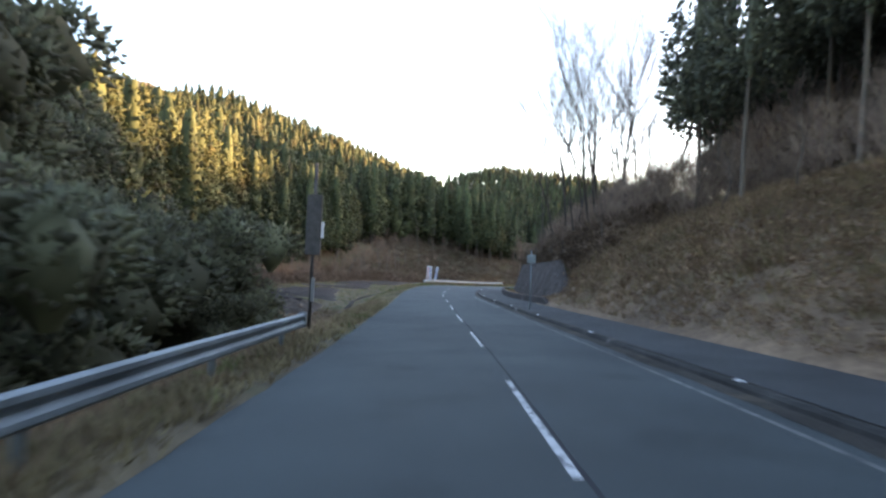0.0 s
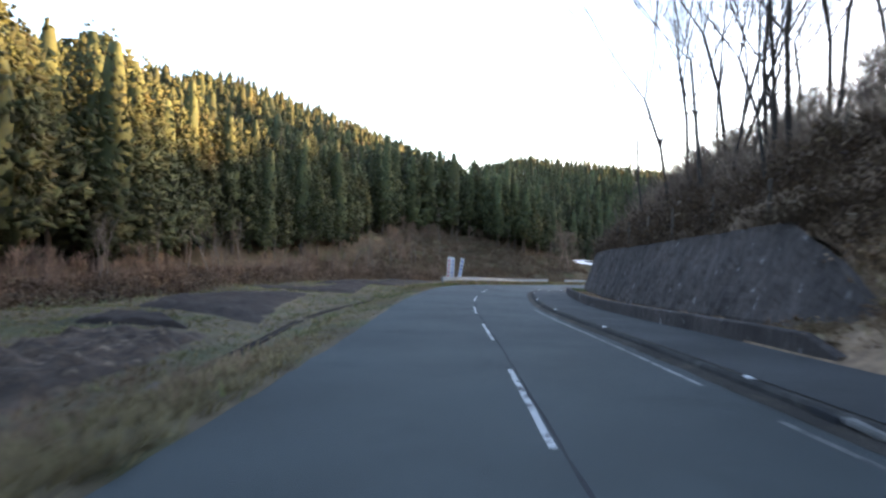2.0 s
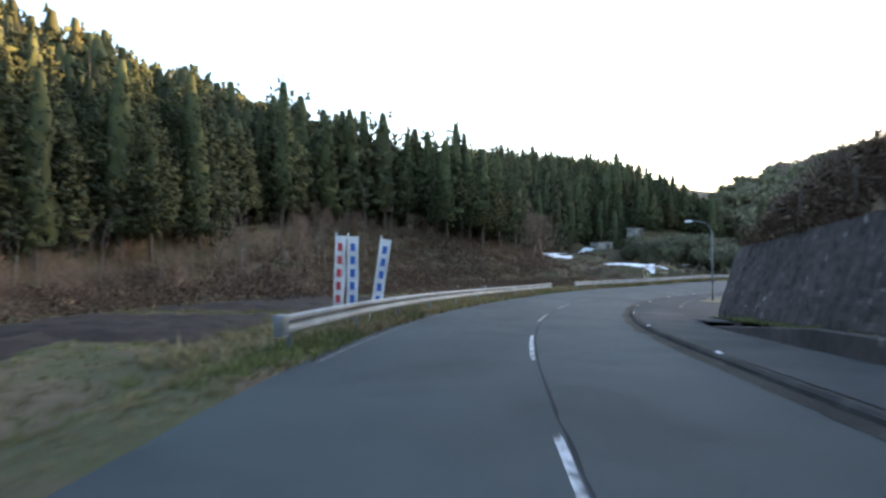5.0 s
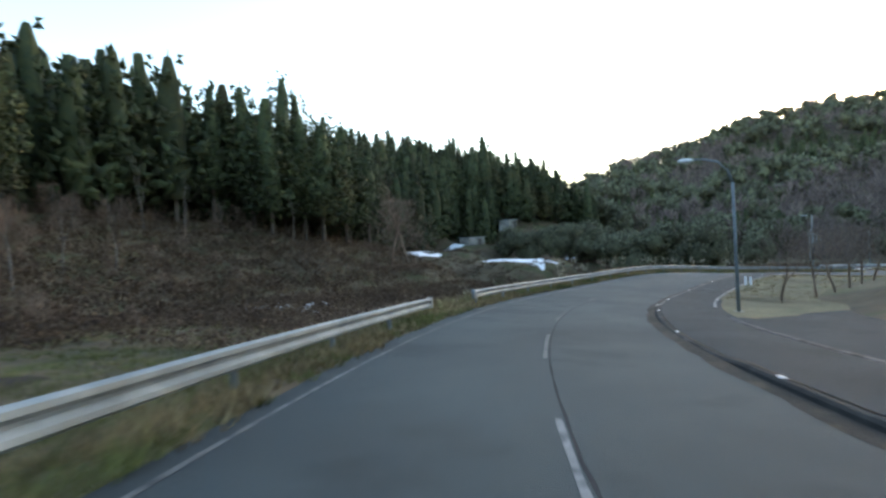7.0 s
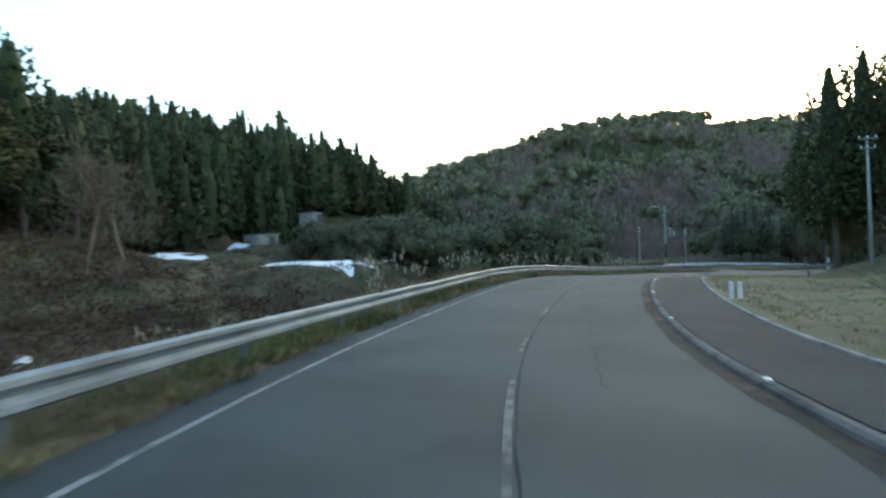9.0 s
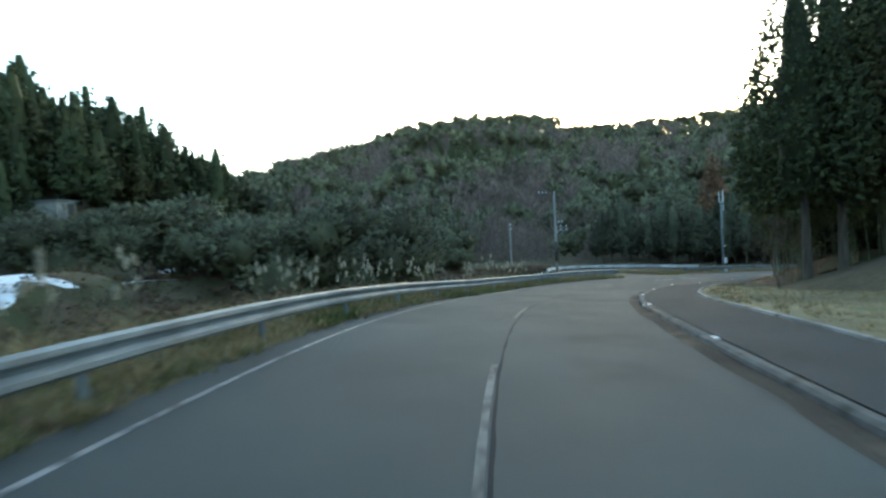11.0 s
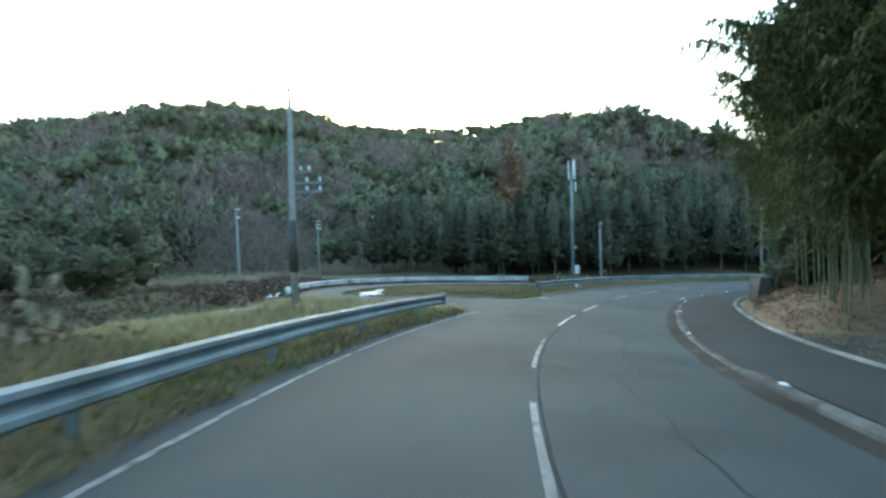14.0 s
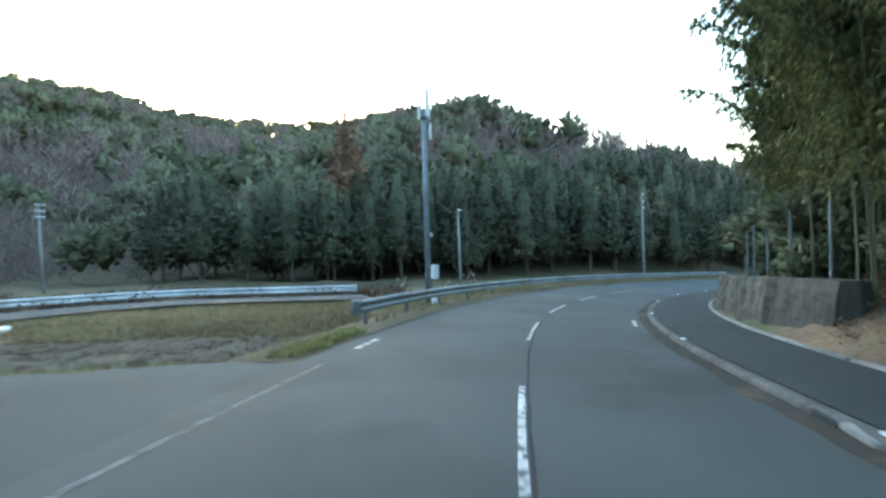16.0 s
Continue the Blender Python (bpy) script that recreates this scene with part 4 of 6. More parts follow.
for quad, lumps, lab in zip(PLOTS, (0.34, 0.08, 0.12, 0.08, 0.1, 0.12), ("roughly dug plot of brown clods and dead stalks", "flat dark tilled soil plot below the road", "dark tilled soil plot with grassy edges",
                                                                         "long dark soil plot with a grassy bank", "dark soil plot before the scrub slope", "fallow brown plot beyond the guard rail")):
    plot("tilled_plot", quad, 34, 26, SOIL_AND_DITCH_SHADE if lumps < 0.3 else CLODS, lab, 0.24, lumps, 0.03 if lumps < 0.3 else 0.0)
plot("stubble_plot", [(187.5, -9.2), (190.2, -5.0), (193.4, -5.5), (190.6, -13.0)], 30, 30, STUBBLE, "dark grey stubble plot inside the side road's bend", 0.1, 0.06, 0.02)


def snow_disc(cx, cy, rx, ry, turn, seed, thick=0.09):
    """A ragged sheet of old snow that follows the ground."""
    V, Fc = [], []
    n, m = (36, 7) if rx > 0.6 else (16, 3)
    for i in range(m + 1):
        for k in range(n):
            a = 2 * math.pi * k / n
            r = i / m * (0.85 + 0.45 * noise.noise((math.cos(a) * 1.6, math.sin(a) * 1.6, seed)) + 0.22 * noise.noise((math.cos(a) * 6, math.sin(a) * 6, seed + 3)))
            px, py = rx * r * math.cos(a), ry * r * math.sin(a)
            c, q = math.cos(turn), math.sin(turn)
            V.append([cx + px * c - py * q, cy + px * q + py * c, thick * (1 - (i / m)**6 * 1.6) + 0.03 * noise.noise((px * 2, py * 2, seed))])
        if i:
            for k in range(n):
                j = (k + 1) % n
                Fc.append(((i - 1) * n + k, (i - 1) * n + j, i * n + j, i * n + k))
    V = np.array(V)
    V[:, 2] += ground_height(V[:, 0], V[:, 1])
    return V, Fc


SNOWS = [(52, 152, 4.5, 9, 0.1, "patch of old snow on a valley field"), (48, 177, 7, 3.5, 0.3, "strip of old snow at the wood's edge"), (57, 181.5, 4, 2, 0.4, "small patch of old snow near a shed"),
         (68, 160, 4.6, 2.0, 0.4, "patch of old snow on a valley field"), (75.5, 167, 3.5, 1.6, 0.3, "thin strip of old snow by a bank"), (44, 166, 5, 1.6, 0.5, "thin ragged snow on grass"),
         (102.4, 132.5, 2.3, 0.9, 0.25, "ragged patch of old snow by the side road"), (105.9, 132.9, 1.3, 0.4, 0.1, "thin scrap of old snow on grass"), (103.6, 138.5, 3.4, 0.5, 0.15, "thin line of old snow under the rail"), (121.5, 142.5, 4.5, 2.2, 0.3, "old snow under bare scrub"), (90.6, 136.2, 4.6, 0.8, -0.2, "thin line of old snow along a bank"), (100.4, 132.3, 0.8, 0.3, 0.6, "small scrap of old snow by the plot")]
for k, (cx, cy, rx, ry, turn, lab) in enumerate(SNOWS):
    tagged(mesh_ob("snow_patch", *snow_disc(cx, cy, rx, ry, turn, 3.7 * k, 0.15 if 95 < cx < 110 else 0.09), SNOW, smooth=True), lab, "snow", kind="structure")
V, Fc = [], []
fr = np.random.default_rng(31)
for k in range(155):
    q = at(fr.uniform(120, 147), -fr.uniform(9, 15.5)) if k < 80 else (fr.uniform(110, 126), fr.uniform(140, 147)) if k < 130 else at(fr.uniform(111.5, 115), -fr.uniform(12, 23))
    v, f = snow_disc(q[0], q[1], fr.uniform(0.15, 0.55), fr.uniform(0.1, 0.3), fr.uniform(0, 3), k * 1.3, 0.1 if 80 <= k < 130 else 0.42 if k < 80 else 0.2)
    Fc += [tuple(np.array(g) + len(V)) for g in f]
    V += list(v)
tagged(mesh_ob("snow_remnants", V, Fc, SNOW, smooth=True), "scattered remnants of snow among dead brush", "snow", kind="stuff")
strip("verge", arange(189.6, 258), [(-3.8, -0.05), (-4.2, -0.02), (-4.9, -0.05), (-5.6, -0.2)], GROUND, "dry grass verge beyond the junction", "verge", smooth=True)
# the open concrete ditch beside the fields; its dark colour paints the depth's shade
DITCH_W = lambda s: float(np.interp(s, [22, 28.8, 30, 33, 36.7, 41, 46, 50, 54, 64, 70], [-5.3, -5.7, -5.95, -6.3, -6.8, -7.0, -7.4, -7.4, -7.0, -6.2, -5.8]))
for a, b in ((22, 32.6), (33.9, 46.5), (47.6, 68)):
    strip("ditch", arange(a, b), [((lambda s, o=o: DITCH_W(s) + o + 0.05 * noise.noise((s * 1.3, o, 0))), dz) for o, dz in ((-0.2, -0.84), (-0.15, -0.69), (-0.1, -0.68), (-0.08, -0.73), (0.07, -0.73), (0.09, -0.67), (0.14, -0.66), (0.2, -0.8))], SOIL_AND_DITCH_SHADE, "narrow shallow drainage ditch below the verge, depth shade in its dark colour", "ditch")
strip("culvert", arange(32.7, 33.8), [((lambda s, o=o: DITCH_W(s) + o), dz) for o, dz in ((-0.4, -0.8), (-0.3, -0.6), (0.3, -0.56), (0.4, -0.8))], KERBSTONE, "short worn concrete slab bridging the ditch", "culvert")


# ---- guard rails ----
BEAM = [(-0.005, 0.73), (0.03, 0.735), (0.075, 0.7), (0.08, 0.64), (0.02, 0.585), (0.012, 0.545), (0.075, 0.49), (0.08, 0.43), (0.035, 0.39), (-0.005, 0.385)]


def post_mesh():
    bm = bmesh.new()
    tube(bm, [(0, 0, -0.5), (0, 0, 0.66), (0, 0, 0.68)], [0.057, 0.057, 0.045], 10)
    me = bpy.data.meshes.new("post")
    bm.to_mesh(me)
    bm.free()
    me.materials.append(STEEL)
    me.shade_smooth()
    return me


POST = post_mesh()


def bracket_mesh():
    bm = bmesh.new()
    box(bm, 0, 0, 0, 0.1, 0.07, 0.2, 0.01)
    me = bpy.data.meshes.new("bracket")
    bm.to_mesh(me)
    bm.free()
    me.materials.append(STEEL)
    return me


BRACKET = bracket_mesh()


def guard_rail(place, a, b, step, label, ends=(True, True), first=1.0, height=-0.06, steel=None):
    """place(s, w, dz) gives the points; the beam faces the road."""
    steel = steel or STEEL
    o = place(a, 0, 0)
    e = empty("guard_rail", Matrix.Translation(o), label, "guard rail", "guard rails along the road")
    V, Fc = [], []
    ss = arange(a, b, 0.7)
    k = len(BEAM)
    for i, s in enumerate(ss):
        sag = 0.012 * noise.noise((s * 0.35, 1, 0))
        for w, z in BEAM:
            V.append(np.array(place(s, w + sag, z + height + sag)) - o)
        for w, z in BEAM:
            V.append(np.array(place(s, w + sag - 0.006, z + height + sag)) - o)
        if i:
            p, q = (i - 1) * 2 * k, i * 2 * k
            for j in range(k - 1):
                Fc.append((p + j, p + j + 1, q + j + 1, q + j))
                Fc.append((p + k + j + 1, p + k + j, q + k + j, q + k + j + 1))
            Fc += [(p, q, q + k, p + k), (p + k - 1, p + 2 * k - 1, q + 2 * k - 1, q + k - 1)]
    mesh_ob("beam", V, Fc, steel, e, smooth=False)
    for at_end, s, sign in ((ends[0], a, -1), (ends[1], b, 1)):
        if at_end:
            bm = bmesh.new()
            prof = [(0.09, 0), (0.085, 0.16), (0.05, 0.27), (-0.02, 0.31), (-0.08, 0.26), (-0.1, 0.12), (-0.1, 0.0)]
            rows = []
            for z in (0.37, 0.4, 0.72, 0.75):
                g = 0.9 if z in (0.37, 0.75) else 1.0
                rows.append([bm.verts.new(np.array(place(s + sign * x * g, w * g, z + height)) - o) for w, x in prof])
            for r0, r1 in zip(rows, rows[1:]):
                for j in range(len(prof) - 1):
                    bm.faces.new((r0[j], r0[j + 1], r1[j + 1], r1[j]))
            bm.faces.new(rows[0])
            bm.faces.new(rows[-1])
            part("end_piece", bm, steel, e, "rounded end piece", True)
    s = a + first
    while s < b:
        h = math.atan2(*(np.array(place(s + 0.3, 0, 0)) - np.array(place(s - 0.3, 0, 0)))[1::-1])
        p = new("post", POST)
        p.parent = e
        p.location = np.array(place(s, -0.13, height)) - o
        br = new("bracket", BRACKET)
        br.parent = p
        br.location, br.rotation_euler = Vector((0, 0, 0.56)) + Vector((math.sin(h), -math.cos(h), 0)) * 0.07, (0, 0, h + math.pi / 2)
        s += step
    return e


beside = lambda w0: (lambda s, w, dz: at(s, w0 + w, dz))
RAIL_END = 180.6
guard_rail(beside(-4.45), -36, 14.0, 4.0, "galvanised steel guard rail on round posts by the verge", (False, True), 0.6)
guard_rail(beside(-4.3), 68.6, 103.0, 3.8, "galvanised steel guard rail along the bend", first=0.5)
guard_rail(beside(-4.1), 108.2, RAIL_END, 3.9, "long galvanised steel guard rail on the outside of the bend", first=0.5)
guard_rail(beside(-4.5), 194.6, 250.0, 3.4, "galvanised steel guard rail beyond the junction", (True, False), 0.8)
LOOP = [(119.0, 123.2), (118.5, 127.5), (117.8, 132.7), (114.1, 136.2), (110.6, 137.9), (105.3, 137.9), (98.9, 136.1)]
lt = np.linspace(0, 6, 121)
LX, LY = (cubic(range(7), [p[k] for p in LOOP], lt) for k in (0, 1))
LS = np.concatenate([[0], np.cumsum(np.hypot(np.diff(LX), np.diff(LY)))])


def loop_place(s, w, dz):
    x, y = np.interp(s, LS, LX), np.interp(s, LS, LY)
    hx, hy = np.interp(s + 0.2, LS, LX) - np.interp(s - 0.2, LS, LX), np.interp(s + 0.2, LS, LY) - np.interp(s - 0.2, LS, LY)
    l = math.hypot(hx, hy) or 1
    x, y = x - hy / l * w, y + hx / l * w
    return np.array([x, y, float(locate(x, y)[2][0]) - 0.25 + dz])


guard_rail(loop_place, 0.3, LS[-1] - 0.3, 2.6, "pale steel guard rail round the side road's bend", first=0.4, steel=STEEL_PALE)


# ---- poles, signs and lamps ----
def upright(bm, h, r0, r1, sides=12):
    tube(bm, [(0, 0, -0.4), (0, 0, h * 0.5), (0, 0, h)], [r0, (r0 + r1) / 2, r1], sides)


def utility_pole(x, y, z, h, turn, arms, label, lean=(0, 0)):
    e = empty("utility_pole", Matrix.Translation((x, y, z)) @ pose(0, 0, 0, lean[0], lean[1], turn), label, "utility pole", "utility poles in the valley")
    bm = bmesh.new()
    upright(bm, h, 0.145, 0.075)
    part("shaft", bm, GREY, e, smooth=True)
    for dz, half, off in arms:
        bm = bmesh.new()
        box(bm, off, 0.12, h + dz, 2 * half, 0.08, 0.08, 0.01)
        arm = part("crossarm", bm, STEEL, e)
        for k in range(3):
            bm = bmesh.new()
            tube(bm, [(off - half * 0.85 + half * 0.85 * k, 0.12, h + dz + 0.04), (off - half * 0.85 + half * 0.85 * k, 0.12, h + dz + 0.12), (off - half * 0.85 + half * 0.85 * k, 0.12, h + dz + 0.2)], [0.03, 0.055, 0.03], 8)
            part("insulator", bm, WHITE, arm, "white porcelain insulator", True)
    return e


pA = utility_pole(89.4, 131.6, -11.1, 8.0, 275, [(-0.1, 0.4, -1.1), (-2.9, 0.35, 0.3), (-3.3, 0.55, 0.5), (-3.6, 0.55, 0.5)], "grey concrete utility pole with crossarms on the bank", (0, 0.8))
bm = bmesh.new()
tube(bm, [(0.1, 0.12, 3.9), (0.85, 0.12, 4.45)], 0.025, 6)
part("brace", bm, STEEL, pA)
bm = bmesh.new()
tube(bm, [(0, 0, 1.6), (0, 0, 3.4)], 0.15, 12)
part("cable_guard", bm, STEEL_DARK, pA, "dark sleeve round the shaft", True)
utility_pole(118.0, 149.0, -12.8, 7.4, 190, [(-0.15, 0.6, 0), (-0.9, 0.5, 0)], "grey utility pole beyond the side road")
utility_pole(138.6, 149.2, -13.3, 7.2, 170, [(-0.1, 0.5, 0), (-0.6, 0.5, 0), (-1.1, 0.5, 0)], "grey utility pole before the conifers")
utility_pole(137.0, 114.7, -14.4, 6.6, 160, [(-0.1, 0.6, 0)], "slender grey utility pole by the wood")
utility_pole(139.7, 96.3, -14.9, 8.2, 150, [(-0.2, 0.5, 0), (-0.9, 0.6, 0), (-1.5, 0.5, 0)], "grey utility pole beside the far bend")


utility_pole(72.1, 108.9, -10.4, 10.4, 120, [(-0.2, 0.6, 0), (-0.9, 0.5, 0)], "tall grey utility pole behind the lawn")


def wire(p, q, sag=0.5):
    c = bpy.data.curves.new("overhead_wire", "CURVE")
    c.dimensions, c.bevel_depth, c.bevel_resolution = "3D", 0.012, 1
    sp = c.splines.new("POLY")
    sp.points.add(10)
    for i in range(11):
        t = i / 10
        v = Vector(p).lerp(Vector(q), t)
        sp.points[i].co = (v.x, v.y, v.z - 4 * sag * t * (1 - t), 1)
    c.materials.append(STEEL_DARK)
    return tagged(new("overhead_wire", c), "thin dark overhead wire between poles", "wire", "overhead wires")


for off in (-0.5, 0.4):
    wire((89.4 + off, 131.6, -6.55), (118 + off, 149, -5.5), 0.6)
    wire((118 + off, 149, -5.5), (138.6 + off, 149.2, -6.2), 0.5)
    wire((137.0 + off, 114.7, -7.9), (139.7 + off, 96.3, -6.9), 0.4)
    wire((113.8 + off * 0.3, 119.9, -7.5), (137.0 + off, 114.7, -7.9), 0.5)

# mobile-phone mast
e = empty("antenna_mast", Matrix.Translation((113.8, 119.9, -12.95)) @ pose(0, 0, 0, 0.4, -0.6, 20), "grey steel mast with white aerial panels and boxes", "mast")
bm = bmesh.new()
upright(bm, 8.7, 0.15, 0.1)
part("shaft", bm, STEEL, e, smooth=True)
for dx, dy, zc, hh in ((-0.16, -0.18, 9.05, 1.5), (0.14, -0.2, 9.0, 1.45), (0.0, 0.22, 9.0, 1.4), (-0.42, -0.1, 7.75, 0.75)):
    bm = bmesh.new()
    box(bm, dx, dy, zc, 0.15, 0.09, hh, 0.03)
    part("aerial_panel", bm, WHITE, e, "white aerial panel")
bm = bmesh.new()
box(bm, -0.2, -0.1, 7.75, 0.4, 0.05, 0.06)
box(bm, 0, 0, 8.4, 0.42, 0.42, 0.05)
part("bracket", bm, STEEL, e)
for dx, zc, sx, sz in ((-0.34, 1.55, 0.32, 0.62), (0.32, 1.35, 0.22, 0.36), (-0.36, 0.35, 0.42, 0.75), (0.05, 3.2, 0.12, 0.2)):
    bm = bmesh.new()
    box(bm, dx, -0.16, zc, sx, 0.26, sz, 0.02)
    part("equipment_box", bm, WHITE, e, "white equipment box")

# tall narrow message board seen from its dark back
e = empty("message_board", Matrix.Translation(at(17.2, -4.95, -0.15)) @ pose(0, 0, 0, 0, 0.7, heading(17.2) - 90), "tall dark roadside message board on a slim pole", "sign")
bm = bmesh.new()
tube(bm, [(0, 0, -0.3), (0, 0, 5.25)], 0.05, 10)
part("pole", bm, STEEL_DARK, e, smooth=True)
bm = bmesh.new()
box(bm, 0, 0.0, 3.35, 0.46, 0.2, 1.85, 0.02)
part("housing", bm, STEEL_DARK, e, "dark sheet-metal housing")
bm = bmesh.new()
box(bm, 0.26, 0.02, 3.2, 0.07, 0.12, 0.5, 0.01)
part("lamp_box", bm, WHITE, e, "small pale side box")
bm = bmesh.new()
box(bm, 0.05, 0, 1.35, 0.1, 0.1, 0.75, 0.01)
part("control_box", bm, GREY, e, "grey control box")

# small sign on a thin pole at the kerb
e = empty("road_sign", Matrix.Translation(at(28.1, 3.85, 0.1)) @ pose(0, 0, 0, 0.3, -0.6, heading(28.1) - 90), "small grey sign seen from behind on a thin pole", "sign")
bm = bmesh.new()
tube(bm, [(0, 0, -0.2), (0, 0, 2.95)], 0.032, 10)
part("pole", bm, STEEL, e, smooth=True)
bm = bmesh.new()
box(bm, 0, -0.05, 2.55, 0.42, 0.025, 0.42, 0.01)
part("plate", bm, STEEL, e, "grey metal plate")
bm = bmesh.new()
box(bm, 0, -0.03, 2.62, 0.3, 0.03, 0.05), box(bm, 0, -0.03, 2.45, 0.3, 0.03, 0.05)
part("bracket", bm, STEEL_DARK, e)

# street lamp by the car park
p = at(111, 6.3, 0.08)
e = empty("street_lamp", Matrix.Translation((27.8, 98.1, float(p[2]))) @ pose(0, 0, 0, 0, 0, heading(104)), "tall grey street lamp with a curved arm", "street lamp")
bm = bmesh.new()
upright(bm, 5.3, 0.07, 0.055)
tube(bm, [(0, 0, 5.28), (0.02, 0.15, 5.75), (0.03, 0.5, 6.15), (0.03, 1.0, 6.3), (0.03, 1.45, 6.32)], [0.06, 0.05, 0.045, 0.04, 0.035], 10)
part("mast", bm, STEEL, e, smooth=True)
bm = bmesh.new()
r = bmesh.ops.create_uvsphere(bm, u_segments=16, v_segments=10, radius=0.5)
bmesh.ops.scale(bm, vec=(0.26, 0.62, 0.2), verts=bm.verts)
bmesh.ops.translate(bm, vec=(0.03, 1.7, 6.3), verts=bm.verts)
part("lamp_head", bm, WHITE, e, "pale oval lamp head", True)
bm = bmesh.new()
box(bm, 0, 0, 0.02, 0.4, 0.4, 0.1, 0.02)
part("base", bm, CONCRETE, e, "square concrete foot")

# banners on poles behind the rail
for k, (s, w, c, tilt) in enumerate(((74.0, -5.55, RED, 0.06), (74.2, -5.2, BLUE, 0.03), (74.6, -4.75, BLUE, 0.16))):
    e = empty("banner", Matrix.Translation(at(s, w, -0.45)) @ pose(0, 0, 0, 0, math.degrees(tilt), -20 + 8 * k), ("white banner with red and blue marks on a pole", "white and blue banner on a pole", "leaning blue and white banner on a pole")[k], "banner", "banners by the field")
    bm = bmesh.new()
    tube(bm, [(0, 0, -0.3), (0, 0, 2.95)], 0.016, 8)
    part("pole", bm, WHITE, e, smooth=True)
    V, Fc = [], []
    for i in range(13):
        for j in range(5):
            V.append((0.02 + 0.07 * j, 0.06 * math.sin(i * 0.8 + j * 0.9) * j / 4, 0.82 + 0.17 * i))
        if i:
            for j in range(4):
                a = (i - 1) * 5 + j
                Fc.append((a, a + 1, a + 6, a + 5))
    mesh_ob("cloth", V, Fc, WHITE, e, smooth=True)
    for i in range(5):
        mesh_ob("mark", [(0.08 + 0.13 * (j % 2), -0.07, 1.0 + 0.36 * i + 0.22 * (j // 2)) for j in range(4)], [(0, 1, 3, 2)], c, e, "coloured mark on the cloth")

# twin white marker posts on the lawn, kerb studs
for k in range(2):
    bm = bmesh.new()
    box(bm, 0, 0, 0.3, 0.16, 0.08, 0.7, 0.02)
    me = bpy.data.meshes.new("marker_post")
    bm.to_mesh(me)
    bm.free()
    me.materials.append(WHITE)
    ob = new("marker_post", me)
    ob.matrix_world = Matrix.Translation(at(130.3 + 0.1 * k, 5.95 + 0.3 * k, 0.08)) @ pose(0, 0, 0, 0, 0, heading(130) - 60)
    tagged(ob, "short white marker post on the lawn's edge", "marker post", "white marker posts")
bm = bmesh.new()
box(bm, 0, 0, 0.012, 0.16, 0.1, 0.035, 0.012)
STUD = bpy.data.meshes.new("kerb_stud")
bm.to_mesh(STUD)
bm.free()
STUD.materials.append(WHITE)
for k in range(29):
    s = 8.3 + 7.75 * k
    ob = new("kerb_stud", STUD)
    ob.matrix_world = Matrix.Translation(at(s, 3.43, KERB_DIP(s) - 0.008)) @ pose(0, 0, 0, 0, 0, heading(s))
    tagged(ob, "small white reflector stud on the kerb", "reflector", "reflector studs on the kerb")

# drain inlets in the kerb
for s in (29.6, 113.5, 148.6, 157.5, 187.4):
    e = empty("drain_inlet", Matrix.Translation(at(s, 3.36, 0)) @ pose(0, 0, 0, 0, 0, heading(s)), "kerb drain inlet with a dark slot and a pale lid", "drain", "drain inlets in the kerb")
    # no opening is cut: a solid block carries the slot's shade in its colour
    bm = bmesh.new()
    box(bm, 0, 0.09, 0.03, 0.5, 0.06, 0.09, 0.01)
    part("slot", bm, TAR_AND_SLOT_SHADE, e, "dark block painted as the slot's shade")
    bm = bmesh.new()
    box(bm, -0.62, 0.0, 0.075, 0.6, 0.24, 0.07, 0.015)
    part("lid", bm, CONCRETE, e, "pale worn concrete lid")
# small sheds at the wood's edge
for k, (x, y, t, sx) in enumerate(((62, 182, 15, 4.5), (72, 184, 25, 3.0))):
    z = gz(x, y)
    e = empty("shed", Matrix.Translation((x, y, z)) @ pose(0, 0, 0, 0, 0, t), "small pale shed at the wood's edge", "shed", "sheds in the valley")
    bm = bmesh.new()
    box(bm, 0, 0, 1.0, sx, 2.6, 2.2, 0.02)
    part("body", bm, CONCRETE, e)
    bm = bmesh.new()
    box(bm, 0, 0, 2.2, sx + 0.5, 3.1, 0.12, 0.02)
    part("roof", bm, STEEL, e, "sheet-metal roof")
    bm = bmesh.new()
    box(bm, sx * 0.2, -1.31, 0.95, 0.9, 0.05, 1.8, 0.01)
    part("door", bm, STEEL_DARK, e, "dark door")
# stone wall with fence posts below the bamboo
V, Fc = [], []
ws = arange(195, 222, 0.3)
nj = 13
for i, s in enumerate(ws):
    wf = float(np.interp(s, [195, 200, 212, 222], [6.6, 6.1, 5.9, 5.85]))
    top = 1.5 + 0.06 * noise.noise((s * 0.7, 2, 0))
    for j in range(nj):
        h = -0.1 + (top + 0.1) * j / (nj - 1)
        V.append(at(s, wf + 0.14 * h + 0.06 * noise.noise((s * 1.6, h * 2.2, 8)) + 0.035 * noise.cell((s * 1.9 + 0.5 * (int(h * 3) % 2), h * 3, 2)), h))
    V.append(at(s, wf + 0.24 + 0.14 * top, top + 0.02))
    V.append(at(s, wf + 0.62 + 0.14 * top, top + 0.02))
    V.append(at(s, wf + 0.7 + 0.14 * top, top - 0.4))
    if i:
        for j in range(nj + 2):
            a = (i - 1) * (nj + 3) + j
            Fc.append((a, a + nj + 3, a + nj + 4, a + 1))
Fc.append(tuple(range(nj + 3)))
tagged(mesh_ob("wall_low", V, Fc, WALL_GREY, smooth=False), "low dark-stained concrete wall below the bamboo", "wall", kind="structure")
